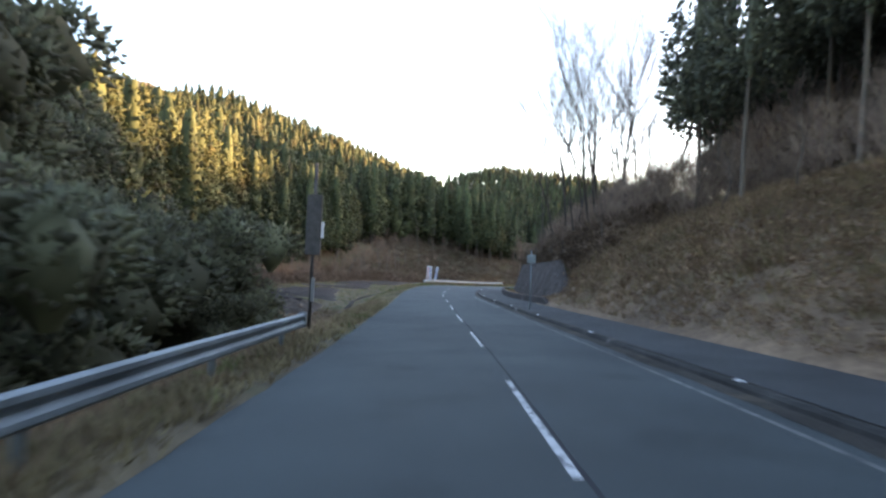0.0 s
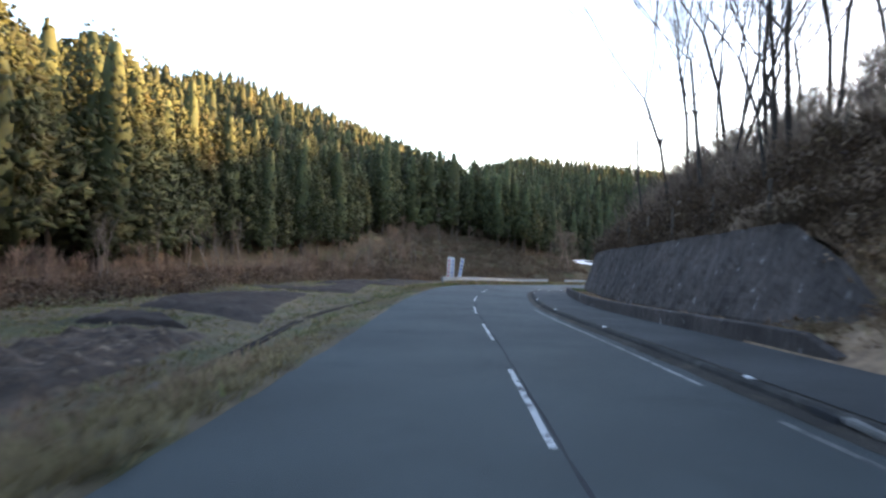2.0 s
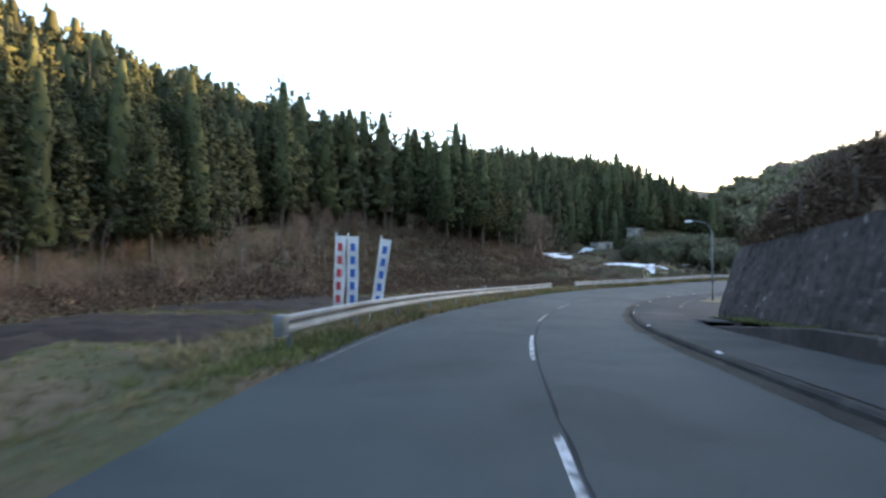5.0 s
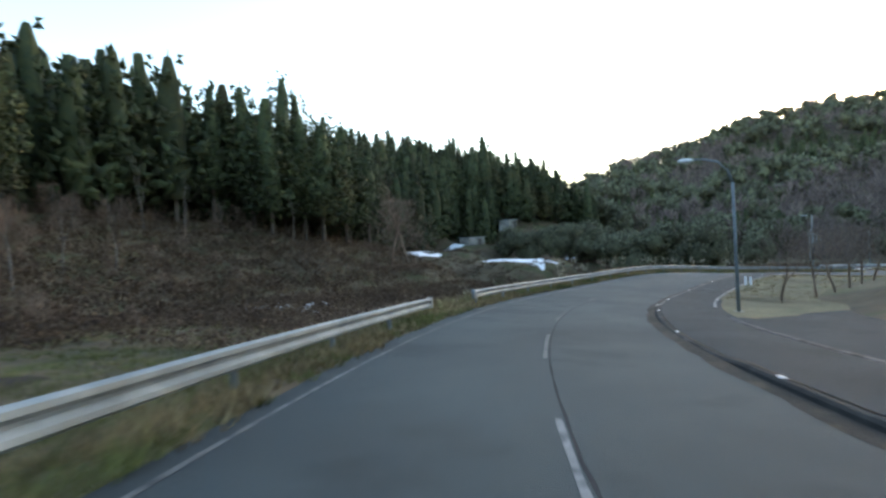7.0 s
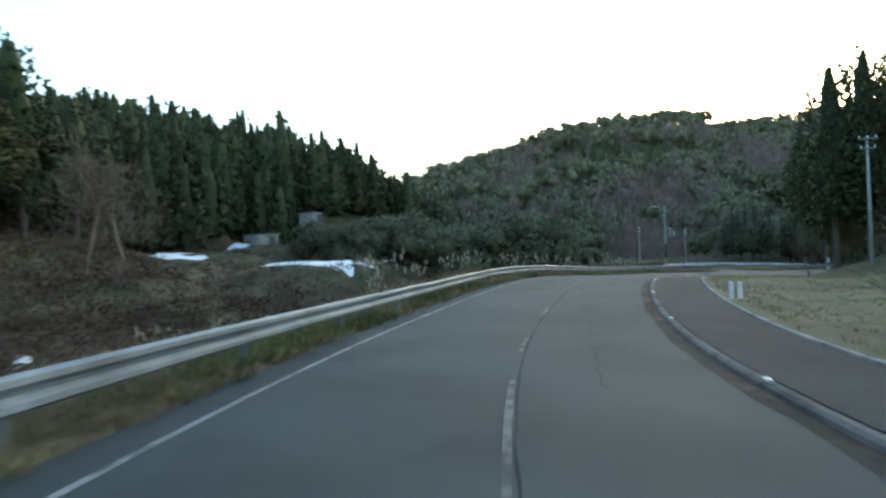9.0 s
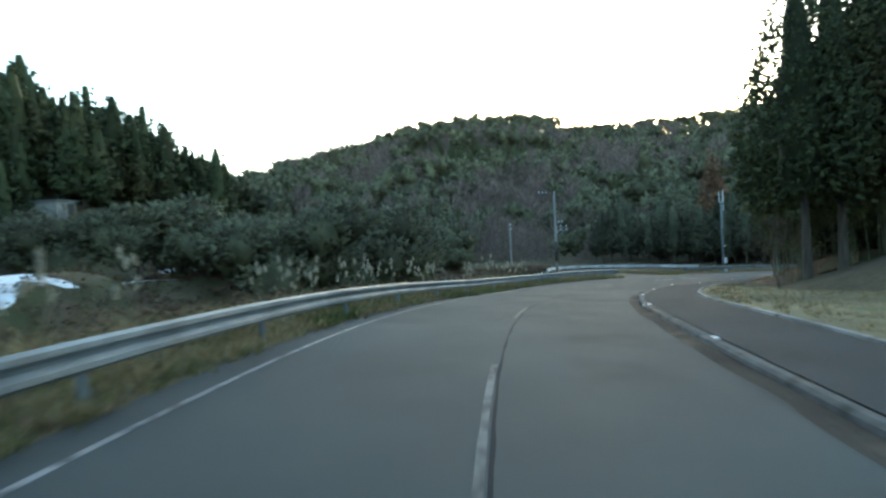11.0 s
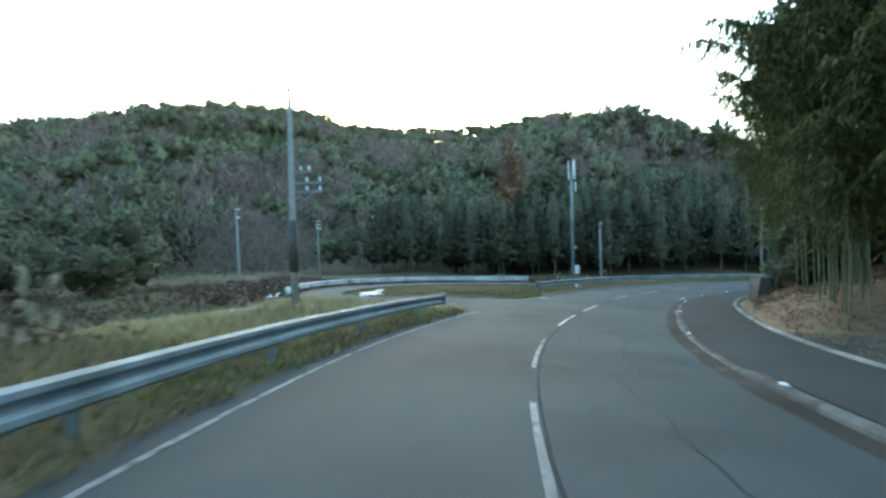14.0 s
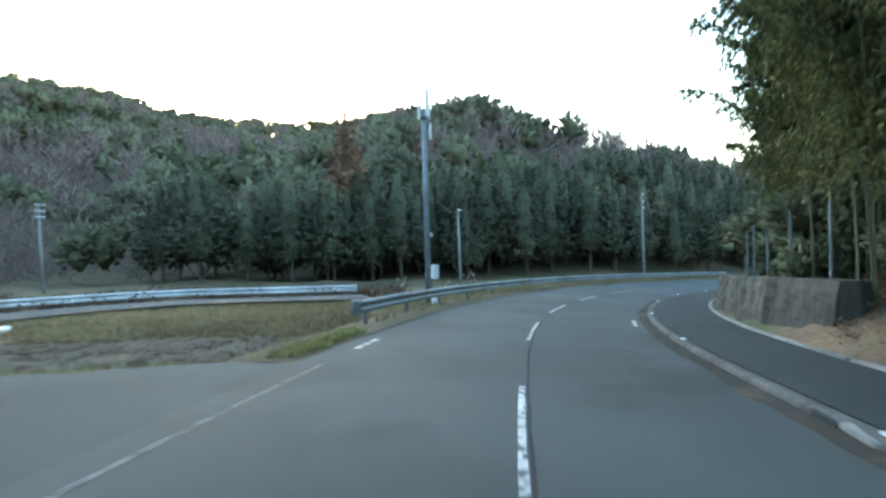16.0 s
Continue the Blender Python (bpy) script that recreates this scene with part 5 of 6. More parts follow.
for k in range(6):
    s = 196.5 + 3.2 * k
    bm = bmesh.new()
    tube(bm, [(0, 0, -0.5), (0, 0, 1.9)], 0.035, 8)
    me = bpy.data.meshes.new("fence_post")
    bm.to_mesh(me)
    bm.free()
    me.materials.append(STEEL)
    ob = new("fence_post", me)
    ob.location = at(s, 7.2, 1.6)
    tagged(ob, "slim grey metal fence post on the wall", "fence post", "fence posts on the wall")


# ---- plants beside the road ----
def blades(n, h, spread, width=0.03, bend=0.35, simple=False):
    """A clump of bent blades."""
    a = rng.uniform(0, 2 * math.pi, n)
    r = spread * np.sqrt(rng.uniform(0, 1, n))
    L = h * rng.uniform(0.5, 1.1, n)
    b = np.stack([r * np.cos(a), r * np.sin(a), np.zeros(n)], 1)
    d = np.stack([np.cos(a + rng.normal(0, 0.8, n)), np.sin(a + rng.normal(0, 0.8, n)), np.zeros(n)], 1)
    side = np.stack([-d[:, 1], d[:, 0], np.zeros(n)], 1) * width
    m = b + d * (L * bend * 0.35)[:, None] + np.array([0, 0, 1]) * (L * 0.6)[:, None]
    t = b + d * (L * bend * rng.uniform(0.6, 1.6, n))[:, None] + np.array([0, 0, 1]) * (L * rng.uniform(0.75, 1.0, n))[:, None]
    if simple:
        k = np.arange(n)[:, None] * 3
        return np.stack([b - side, b + side, t], 1).reshape(-1, 3), k + [0, 1, 2]
    v = np.stack([b - side, b + side, m + side * 0.8, m - side * 0.8, t], 1).reshape(-1, 3)
    k = np.arange(n)[:, None] * 5
    return v, np.concatenate([k + [0, 1, 2], k + [0, 2, 3], k + [3, 2, 4]])


def bramble(n, h, spread):
    """Tangled arching shoots and dead leaves."""
    q = np.stack([rng.normal(0, spread * 0.6, n), rng.normal(0, spread * 0.6, n), rng.uniform(0.05, 0.75, n) * h], 1)
    return merge([blades(n + 3, h, spread * 0.6, 0.02, 1.1, True), tufts(q, rng.normal(0, 1, (n, 3)), 0.14, 0.15, 0.45)])


def in_strip(a, b, w0, w1, n):
    s, w = rng.uniform(a, b, n), rng.uniform(w0, w1, n)
    f = lambda arr: np.interp(s, S, arr)
    u = w + f(MID)
    return s, w, f(PX) + f(TY) * u, f(PY) - f(TX) * u, f(PZ) - np.tan(np.radians(f(BANK))) * np.clip(u, -8, 9)


def rs(s, w):
    p = at(s, w)
    return float(p[0]), float(p[1])


GRASS = [blades(10, 0.19, 0.18, 0.014, 0.6, True) for _ in range(6)]
TALL = [blades(11, 0.5, 0.26, 0.016, 0.8, True) for _ in range(6)]
BRUSH = [bramble(8, 0.8, 0.6) for _ in range(6)]
s, w, x, y, z = in_strip(-10, 182, -5.6, -3.75, 13000)
green = np.array([noise.noise((a * 0.25, b * 0.8, 0)) for a, b in zip(s, w)]) + np.interp(s, [17, 36, 50, 66], [-0.32, -0.25, -0.08, 0.04]) + rng.normal(0, 0.15, len(s))
dz = np.interp(-w, [3.8, 4.3, 4.9, 5.5], [-0.03, -0.03, -0.1, -0.45])
for nm, k, mt, lab in (("verge_grass", green > 0.1, GREEN_GRASS, "short green grass on the verge"), ("dry_verge_grass", green <= 0.1, DRY_GRASS, "dry straw-coloured grass on the verge")):
    planted(nm, GRASS, x[k], y[k], (z + dz)[k], rng.uniform(0.6, 1.5, k.sum()) * np.interp(s[k], [30, 38, 64, 68], [1, 0.38, 0.38, 1]), mt, lab, "grass")
s, w, x, y, z = in_strip(4, 36, -13, -4.2, 2600)
q = np.array([inside(s, w, p) for p in PLOTS]).any(0)
x, y, w = x[~q], y[~q], w[~q]
planted("dead_verge_growth", TALL, x, y, ground_height(x, y) + 0.2 * (w > -5.2), rng.uniform(0.3, 0.8, len(x)), BANK_BRUSH, "matted tan dead grass and leaves beside the road", "grass")
# taller growth behind the rail
s, w, x, y, z = in_strip(70, 182, -8.5, -4.6, 5000)
z = ground_height(x, y) + np.where(w > -5.2, 0.2, 0)
k = rng.uniform(0, 1, len(s)) < 0.6
planted("rail_side_grass", TALL, x[k], y[k], z[k], rng.uniform(0.5, 1.3, k.sum()), DRY_GRASS, "tall dry grass behind the guard rail", "grass")
planted("rail_side_weeds", TALL, x[~k], y[~k], z[~k], rng.uniform(0.4, 1.1, (~k).sum()), GREEN_GRASS, "green and yellow weeds behind the guard rail", "weeds")
# the bank on the right
s, w, x, y, z = in_strip(-12, 36, 5.95, 20, 17000)
z = z + np.array([0.02 + float(bank_rise(a, b - 5.7)) + rise_noise(a, b - 5.7) for a, b in zip(s, w)])
k = rng.uniform(0, 1, len(s)) < 0.5
planted("bank_brush", BRUSH, x[k], y[k], z[k], rng.uniform(0.35, 0.8, k.sum()) * np.interp(w[k], [6, 8], [0.6, 1]), BANK_BRUSH, "dry brown undergrowth on the bank", "undergrowth")
planted("bank_grass", TALL, x[~k], y[~k], z[~k], rng.uniform(0.5, 1.25, (~k).sum()) * np.interp(w[~k], [6, 8], [0.5, 1]), DRY_GRASS, "straw-coloured dead grass on the bank", "grass")
s, w, x, y, z = in_strip(35.5, 86.5, 8.1, 18, 5000)
z = z + np.array([0.02 + float(bank_rise(a, b - 5.7)) + rise_noise(a, b - 5.7) for a, b in zip(s, w)])
planted("slope_brush", BRUSH, x, y, z, rng.uniform(0.5, 1.3, len(s)), DRY_BRUSH, "dead brown undergrowth above the wall", "undergrowth")
s, w, x, y, z = in_strip(36, 81, 6.0, 7.0, 800)
k = s > 62
planted("ledge_grass", GRASS, x[k], y[k], z[k] + 0.36, rng.uniform(0.5, 1.1, k.sum()), GREEN_GRASS, "short grass on the ledge below the wall", "grass")
planted("ledge_litter", GRASS, x[~k], y[~k], z[~k] + 0.34, rng.uniform(0.4, 1.0, (~k).sum()), BANK_BRUSH, "dead leaves and stalks on the ledge below the wall", "leaf litter")
s, w, x, y, z = in_strip(35, 87, 7.95, 8.5, 1500)
planted("wall_top_grass", TALL, x, y, z + np.interp(s, WALL_S, WALL_H) + 0.05, rng.uniform(0.4, 1.1, len(s)), DRY_BRUSH, "dead grass hanging over the wall's top", "grass")
s, w, x, y, z = in_strip(74, 106, -15, -5.8, 3000)
k = np.array([noise.noise((a * 0.12, b * 0.25, 6.0)) for a, b in zip(s, w)]) > -0.05
planted("meadow_grass", TALL, x[k], y[k], ground_height(x[k], y[k]) - 0.05, rng.uniform(0.3, 0.7, k.sum()), GREEN_GRASS, "rough green grass behind the guard rail", "grass")
planted("meadow_dry_grass", TALL, x[~k], y[~k], ground_height(x[~k], y[~k]) - 0.05, rng.uniform(0.3, 0.7, (~k).sum()), DRY_GRASS, "straw-coloured grass behind the guard rail", "grass")
# fields, scrub slopes and valley
SCRUB = [(-37, 45), (-32, 67), (-32, 97), (-17, 120), (-9, 130), (-2, 158), (15, 164), (30, 167), (36, 166), (40, 160), (38, 146), (28, 140), (14, 132), (-1, 105), (-11, 94), (-18, 73), (-24, 45)]
x, y = scatter(SCRUB, 0.85)
z = ground_height(x, y)
k = rng.uniform(0, 1, len(x)) < 0.85
planted("slope_scrub", BRUSH, x[k], y[k], z[k] - 0.05, rng.uniform(0.6, 1.7, k.sum()), DRY_BRUSH, "reddish brown dead brush below the cedars", "scrub")
s, w, x, y, z = in_strip(16, 108, -24, -5.2, 15000)
q = np.abs(w - np.array([DITCH_W(a) for a in s])) > 0.22
for quad in PLOTS[:4]:
    q &= ~inside(s, w, quad)
x, y, w = x[q], y[q], w[q]
z = ground_height(x, y)
k = rng.uniform(0, 1, len(x)) < np.interp(s[q], [30, 46], [0.18, 0.7])
planted("field_edge_grass", GRASS, x[k], y[k], z[k] - 0.02 + 0.2 * (w[k] > -5.4), rng.uniform(0.5, 1.1, k.sum()), GREEN_GRASS, "yellowish green grass along the field edges", "grass")
planted("field_edge_dry_grass", GRASS, x[~k], y[~k], z[~k] - 0.02 + 0.2 * (w[~k] > -5.4), rng.uniform(0.5, 1.2, (~k).sum()), DRY_GRASS, "dry grass along the field edges", "grass")
s, w, x, y, z = in_strip(100, 186, -60, -7.5, 11500)
open_ground = np.ones(len(x), bool)
for cx, cy, rx, ry, turn, lab in SNOWS:
    open_ground &= np.hypot(x - cx, y - cy) > max(rx, ry) * 0.62
open_ground &= ~((s > 172) & (w > -15))
open_ground &= (w > -34) | ((y < 190) & (rng.uniform(0, 1, len(x)) < 0.6))
s, w, x, y = s[open_ground], w[open_ground], x[open_ground], y[open_ground]
z = ground_height(x, y)
k = rng.uniform(0, 1, len(s)) < 0.62
planted("valley_brush", BRUSH, x[k], y[k], z[k] - 0.05, rng.uniform(0.5, 1.2, k.sum()), DRY_BRUSH, "brown dead brush on the valley side", "undergrowth")
planted("valley_grass", TALL, x[~k], y[~k], z[~k] - 0.05, rng.uniform(0.6, 1.4, (~k).sum()), DRY_GRASS, "straw-coloured valley grass", "grass")
s, w, x, y, z = in_strip(106, 146, -27, -6.6, 2800)
planted("hollow_brush", BRUSH, x, y, ground_height(x, y) - 0.05, rng.uniform(0.5, 1.1, len(s)), DRY_BRUSH, "tangled brown brush in the hollow", "undergrowth")
s, w, x, y, z = in_strip(119, 180, 6.0, 16, 3200)
planted("lawn_grass", GRASS, x, y, np.where(w < 15, z + 0.13, ground_height(x, y)), rng.uniform(0.5, 1.0, len(s)), DRY_GRASS, "short dry lawn grass", "grass")
PLOT_XY = [rs(*c) for c in ((187.5, -9.2), (190.2, -5.0), (193.4, -5.5), (190.6, -13.0))]
s, w, x, y, z = in_strip(188, 207, -22, -4.2, 9000)
q = inside(x, y, INNER) & ~inside(x, y, PLOT_XY)
planted("plot_grass", GRASS, x[q], y[q], ground_height(x[q], y[q]) + np.where(w[q] > -5.2, 0.2, 0.02), rng.uniform(0.6, 1.4, q.sum()), DRY_GRASS, "dry straw grass behind the stubble plot", "grass")
s, w, x, y, z = in_strip(187, 194, -13, -5, 1500)
q = inside(x, y, PLOT_XY)
planted("stubble", GRASS, x[q], y[q], ground_height(x[q], y[q]) + 0.04, rng.uniform(0.3, 0.7, q.sum()), DRY_BRUSH, "short dead stalks standing in the plot", "stubble")
s, w, x, y, z = in_strip(172, 187.5, -14, -4.0, 9000)
q = ~inside(x, y, SIDE_ROAD) & (w < np.interp(s, [180, 182.6], [-4.6, -4.0])) & (s < 187)
planted("corner_grass", TALL, x[q], y[q], ground_height(x[q], y[q]) + np.where(w[q] > -5.2, 0.2, 0.0), rng.uniform(0.35, 0.8, q.sum()), STRAW, "thick straw-yellow grass behind the rail's end", "grass")
s, w, x, y, z = in_strip(186.6, 194, -10.5, -3.9, 3600)
rim = np.interp(s, [186.9, 187.4, 188.8, 190.2, 194], [-10.0, -8.6, -6.0, -4.4, -4.3])
q = (np.abs(w - rim) < 0.5) & inside(x, y, INNER + [rs(194, -4.0)])
planted("plot_rim_grass", GRASS, x[q], y[q], ground_height(x[q], y[q]) + np.where(w[q] > -5.2, 0.2, 0.02), rng.uniform(0.5, 1.0, q.sum()), RIM_GRASS, "yellowish green grass rim of the plot", "grass")
s, w, x, y, z = in_strip(196, 250, -9, -4.3, 2500)
planted("bend_grass", TALL, x, y, ground_height(x, y) + np.where(w > -5.2, 0.2, 0.0), rng.uniform(0.3, 0.8, len(s)), DRY_GRASS, "dry grass below the far guard rail", "grass")


s, w, x, y, z = in_strip(180, 224, 6.1, 13, 1700)
q = (s < 195) | (w > 7.4)
planted("grove_brush", BRUSH, x[q], y[q], ground_height(x[q], y[q]) + 0.05, rng.uniform(0.25, 0.6, q.sum()) * np.where(s[q] < 195, 0.7, 1.2), BANK_BRUSH, "fallen bamboo leaves and dead stems on the bank", "undergrowth")
x, y = rng.uniform(100, 128, 1500), rng.uniform(120, 150, 1500)
q = ~inside(x, y, SIDE_ROAD) & ~inside(x, y, INNER) & (np.hypot(x - 106, y - 128) > 9.8) & (locate(x, y)[1] < -9)
planted("rail_back_brush", BRUSH, x[q], y[q], ground_height(x[q], y[q]) - 0.05, rng.uniform(0.5, 1.1, q.sum()), DRY_BRUSH, "dark dead brush behind the side road's rail", "undergrowth")


# pampas grass by the rail
def pampas():
    e = empty("pampas_grass", Matrix(), "pale plumed pampas grass behind the guard rail", "pampas grass", "pampas grass along the rail")
    tri_ob("leaves", *blades(40, 1.1, 0.25, 0.012, 0.7), DRY_GRASS, e)
    stems, pv = [], []
    for _ in range(5):
        a, l = rng.uniform(0, 6.3), rng.uniform(1.1, 1.9)
        t = np.array([0.28 * math.cos(a) * l * 0.6, 0.28 * math.sin(a) * l * 0.6, l])
        stems.append((np.zeros(3), t, 0.006, 0.004))
        p = t + np.stack([rng.normal(0, 0.02, 16), rng.normal(0, 0.02, 16), rng.uniform(-0.02, 0.17, 16)], 1)
        pv.append(tufts(p, np.tile([0.25 * math.cos(a), 0.25 * math.sin(a), 1.0], (16, 1)), 0.1, -0.1, 0.28))
    tri_ob("stems", *prism(stems), CULM, e)
    tri_ob("plumes", *merge(pv), PLUME, e, "pale silky plumes")
    return e


PAMPAS = [pampas() for _ in range(3)]
spots = [(rng.uniform(126, 170), rng.uniform(-6.4, -5.3)) for _ in range(40)] + [(rng.uniform(122, 132), rng.uniform(-15, -8.5)) for _ in range(16)] + [(rng.uniform(203, 212), rng.uniform(-7.5, -6)) for _ in range(5)]
for i, (s, w) in enumerate(spots):
    p = at(s, w)
    m = Matrix.LocRotScale((p[0], p[1], gz(p[0], p[1]) - 0.05 + (0.2 if w > -5.2 else 0)), Euler((0, 0, rng.uniform(0, 6))), None)
    if i < 3:
        PAMPAS[i].matrix_basis = m
    else:
        copy_thing(PAMPAS[i % 3], m).scale = (rng.uniform(0.6, 0.85) if i < 40 else rng.uniform(0.5, 0.78),) * 3


# -- single trees --
def bare_thing(name, label, group, height, radius, depth, up, split, spread, material, fuzz=None):
    segs = bare(height, radius, depth, up, split, spread)
    big = [q for q in segs if q[2] > radius * 0.42]
    small = [q for q in segs if q[2] <= radius * 0.42]
    e = empty(name, Matrix(), label, "tree", group)
    tri_ob("trunk", *prism(big, 6), material, e)
    crown = prism(small, 3)
    if fuzz:
        v, f = shrub(*fuzz[1:])
        crown = merge([crown, (v + [0, 0, fuzz[0]], f)])
    tri_ob("crown", *crown, material, e, "fine leafless twigs")
    return e


def set_trees(protos, spots, smin=0.85, smax=1.15, lift=0.0):
    for i, (x, y) in enumerate(spots):
        m = Matrix.LocRotScale((x, y, gz(x, y) - 0.2 + lift), Euler((rng.normal(0, 0.03), rng.normal(0, 0.03), rng.uniform(0, 6.3))), None)
        if i < len(protos):
            protos[i].matrix_basis = m
        else:
            copy_thing(protos[i % len(protos)], m).scale = (rng.uniform(smin, smax),) * 3


TALL_BARE = [bare_thing("bare_tree", "tall slender leafless tree on the bank", "bare trees on the bank", 20, 0.11, 4, 0.2, 3, 0.6, BARK_SHADED) for _ in range(4)]
set_trees(TALL_BARE, [rs(s, w) for s, w in ((44, 11.5), (48, 12.5), (52, 11), (56, 12), (41, 13), (57, 17), (61, 18), (53, 18), (47, 18), (43, 10), (46, 16.5), (49.5, 11.2), (51, 14), (55, 10.5), (63, 15), (59, 10), (58, 14.5), (54, 13), (50, 15), (46, 14), (64, 16.5))], 0.7, 1.1, 0.6)
PAIR = [bare_thing("bare_tree", "rounded leafless tree with reddish twigs in the valley", "bare trees in the valley", 11.5, 0.16, 4, 0.3, 2, 0.6, DARK_TWIG, (2.6, 7.0, 3.8, 1500, 0.6, 0.02)) for _ in range(2)]
set_trees(PAIR, [(31.6, 148.1), (35.0, 150.6)])
SAPLING = [bare_thing("sapling", "small leafless ornamental tree on the lawn", "saplings by the car park", 3.7, 0.075, 4, 0.2, 2, 0.8, DARK_TWIG, (1.4, 2.6, 2.2, 420, 0.4, 0.02)) for _ in range(3)]
set_trees(SAPLING, [rs(119.6, 8.6), rs(123.3, 10.2), rs(126, 11.1), rs(128.6, 11.8), rs(131.5, 12.4), rs(134, 13), rs(125, 15), rs(130, 16.5), rs(170.5, 9.5)], 0.85, 1.25, 0.1)
UNDER = [bare_thing("understorey_tree", "spindly leafless tree at the forest's foot", "bare trees at the forest foot", 6.5, 0.06, 3, 0.3, 2, 0.55, BARK_PALE) for _ in range(4)]
set_trees(UNDER, [(-30.3 + 0.37 * k + rng.normal(0, 1.5), 70.4 + 2.57 * k) for k in range(12)] + [(-22.7 + 1.63 * k + rng.normal(0, 1), 101.6 + 2.19 * k + rng.normal(0, 2)) for k in range(16)] + [(-8 + 4.2 * k, 152 + 0.8 * k + rng.normal(0, 2)) for k in range(10)], 0.7, 1.4)
# conifers on the hill inside the bend
RIGHT = [(-1, -31), (6, 19), (10, 34), (17, 43), (27, 54), (36, 63), (46, 65), (54, 52), (37, -36)]
x, y = scatter(RIGHT, 3.9)
z = ground_height(x, y) + 0.2
d = locate(x, y)
SLIM = [trunk(16.5, 0.13) for _ in range(3)]
HIGH = [conifer(17 + rng.uniform(-2, 2), 2.3, 1500, 0.36, 0.3, 0.7, 6, 0.2) for _ in range(4)]
ok = np.argsort(d[1])[:64]
protos = []
for j, i in enumerate(ok):
    m = Matrix.LocRotScale((x[i], y[i], z[i]), Euler((rng.normal(0, 0.03), rng.normal(0, 0.03), rng.uniform(0, 6.3))), None)
    if j < 4:
        protos.append(tree_thing("conifer", m, "tall conifer with a bare lower trunk on the slope", "tree", "conifers above the road", SLIM[j % 3], HIGH[j], BARK, HAZED_CONIFER_LEAF))
    else:
        copy_thing(protos[j % 4], m).scale = (rng.uniform(0.8, 1.1),) * 3
ok = np.argsort(d[1])[64:]
planted("hilltop_conifers", [conifer(17, 2.8, 180, 0.08, 0.9, 0.75, 6) for _ in range(3)], x[ok], y[ok], z[ok], rng.uniform(0.8, 1.1, len(ok)), CEDAR_LEAF, "conifer wood on the hill inside the bend", "forest")
# leafless thicket above the wall
SHRUB = [shrub(3.2, 1.7, 260, 0.55, 0.028) for _ in range(5)]
s, w, x, y, z = in_strip(36, 85, 9.5, 19, 230)
planted("leafless_thicket", SHRUB, x, y, ground_height(x, y) + 1.1, rng.uniform(0.5, 1.15, len(s)), DARK_TWIG, "dense brown leafless thicket on the slope", "thicket")
s, w, x, y, z = in_strip(-10, 38, 13.5, 22, 130)
planted("leafless_bushes", SHRUB, x, y, ground_height(x, y) + 0.2, rng.uniform(0.5, 1.3, len(s)), DARK_TWIG, "brown leafless bushes under the trees", "thicket")
s, w, x, y, z = in_strip(-6, 44, 18, 30, 170)
planted("hilltop_thicket", SHRUB, x, y, ground_height(x, y) + 0.2, rng.uniform(0.9, 1.8, len(s)), DARK_TWIG, "brown leafless thicket under the conifers", "thicket")
x, y = scatter(SCRUB, 5.5)
planted("slope_shrubs", SHRUB, x, y, ground_height(x, y) - 0.1, rng.uniform(0.25, 0.7, len(x)), DARK_TWIG, "scattered leafless shrubs on the slope", "shrubs")
FOOT = [(-41, 46), (-36, 67), (-34, 97), (-20, 120), (-11, 131), (-6, 158), (15, 166), (29, 170), (30, 163), (14, 156), (-2, 148), (-4, 127), (-14, 111), (-27, 92), (-30, 64), (-34, 47)]
x, y = scatter(FOOT, 2.8)
planted("forest_foot_shrubs", SHRUB, x, y, ground_height(x, y) - 0.1, rng.uniform(0.4, 1.1, len(x)), DARK_TWIG, "brown leafless shrubs at the forest's foot", "shrubs")
s, w, x, y, z = in_strip(36, 85, 8.6, 17, 70)
planted("thicket", [prism(bare(4.5, 0.05, 3, 0.3, 2, 0.6)) for _ in range(4)], x, y, ground_height(x, y) + 1.8, rng.uniform(0.5, 1.2, 70), BARK, "leafless brown thicket on the slope", "thicket")
s, w, x, y, z = in_strip(-10, 38, 12, 22, 50)
planted("bank_thicket", [prism(bare(3.5, 0.045, 3, 0.3, 2, 0.6)) for _ in range(4)], x, y, ground_height(x, y) + 0.6, rng.uniform(0.5, 1.2, 50), BARK, "leafless bushes on the bank", "thicket")


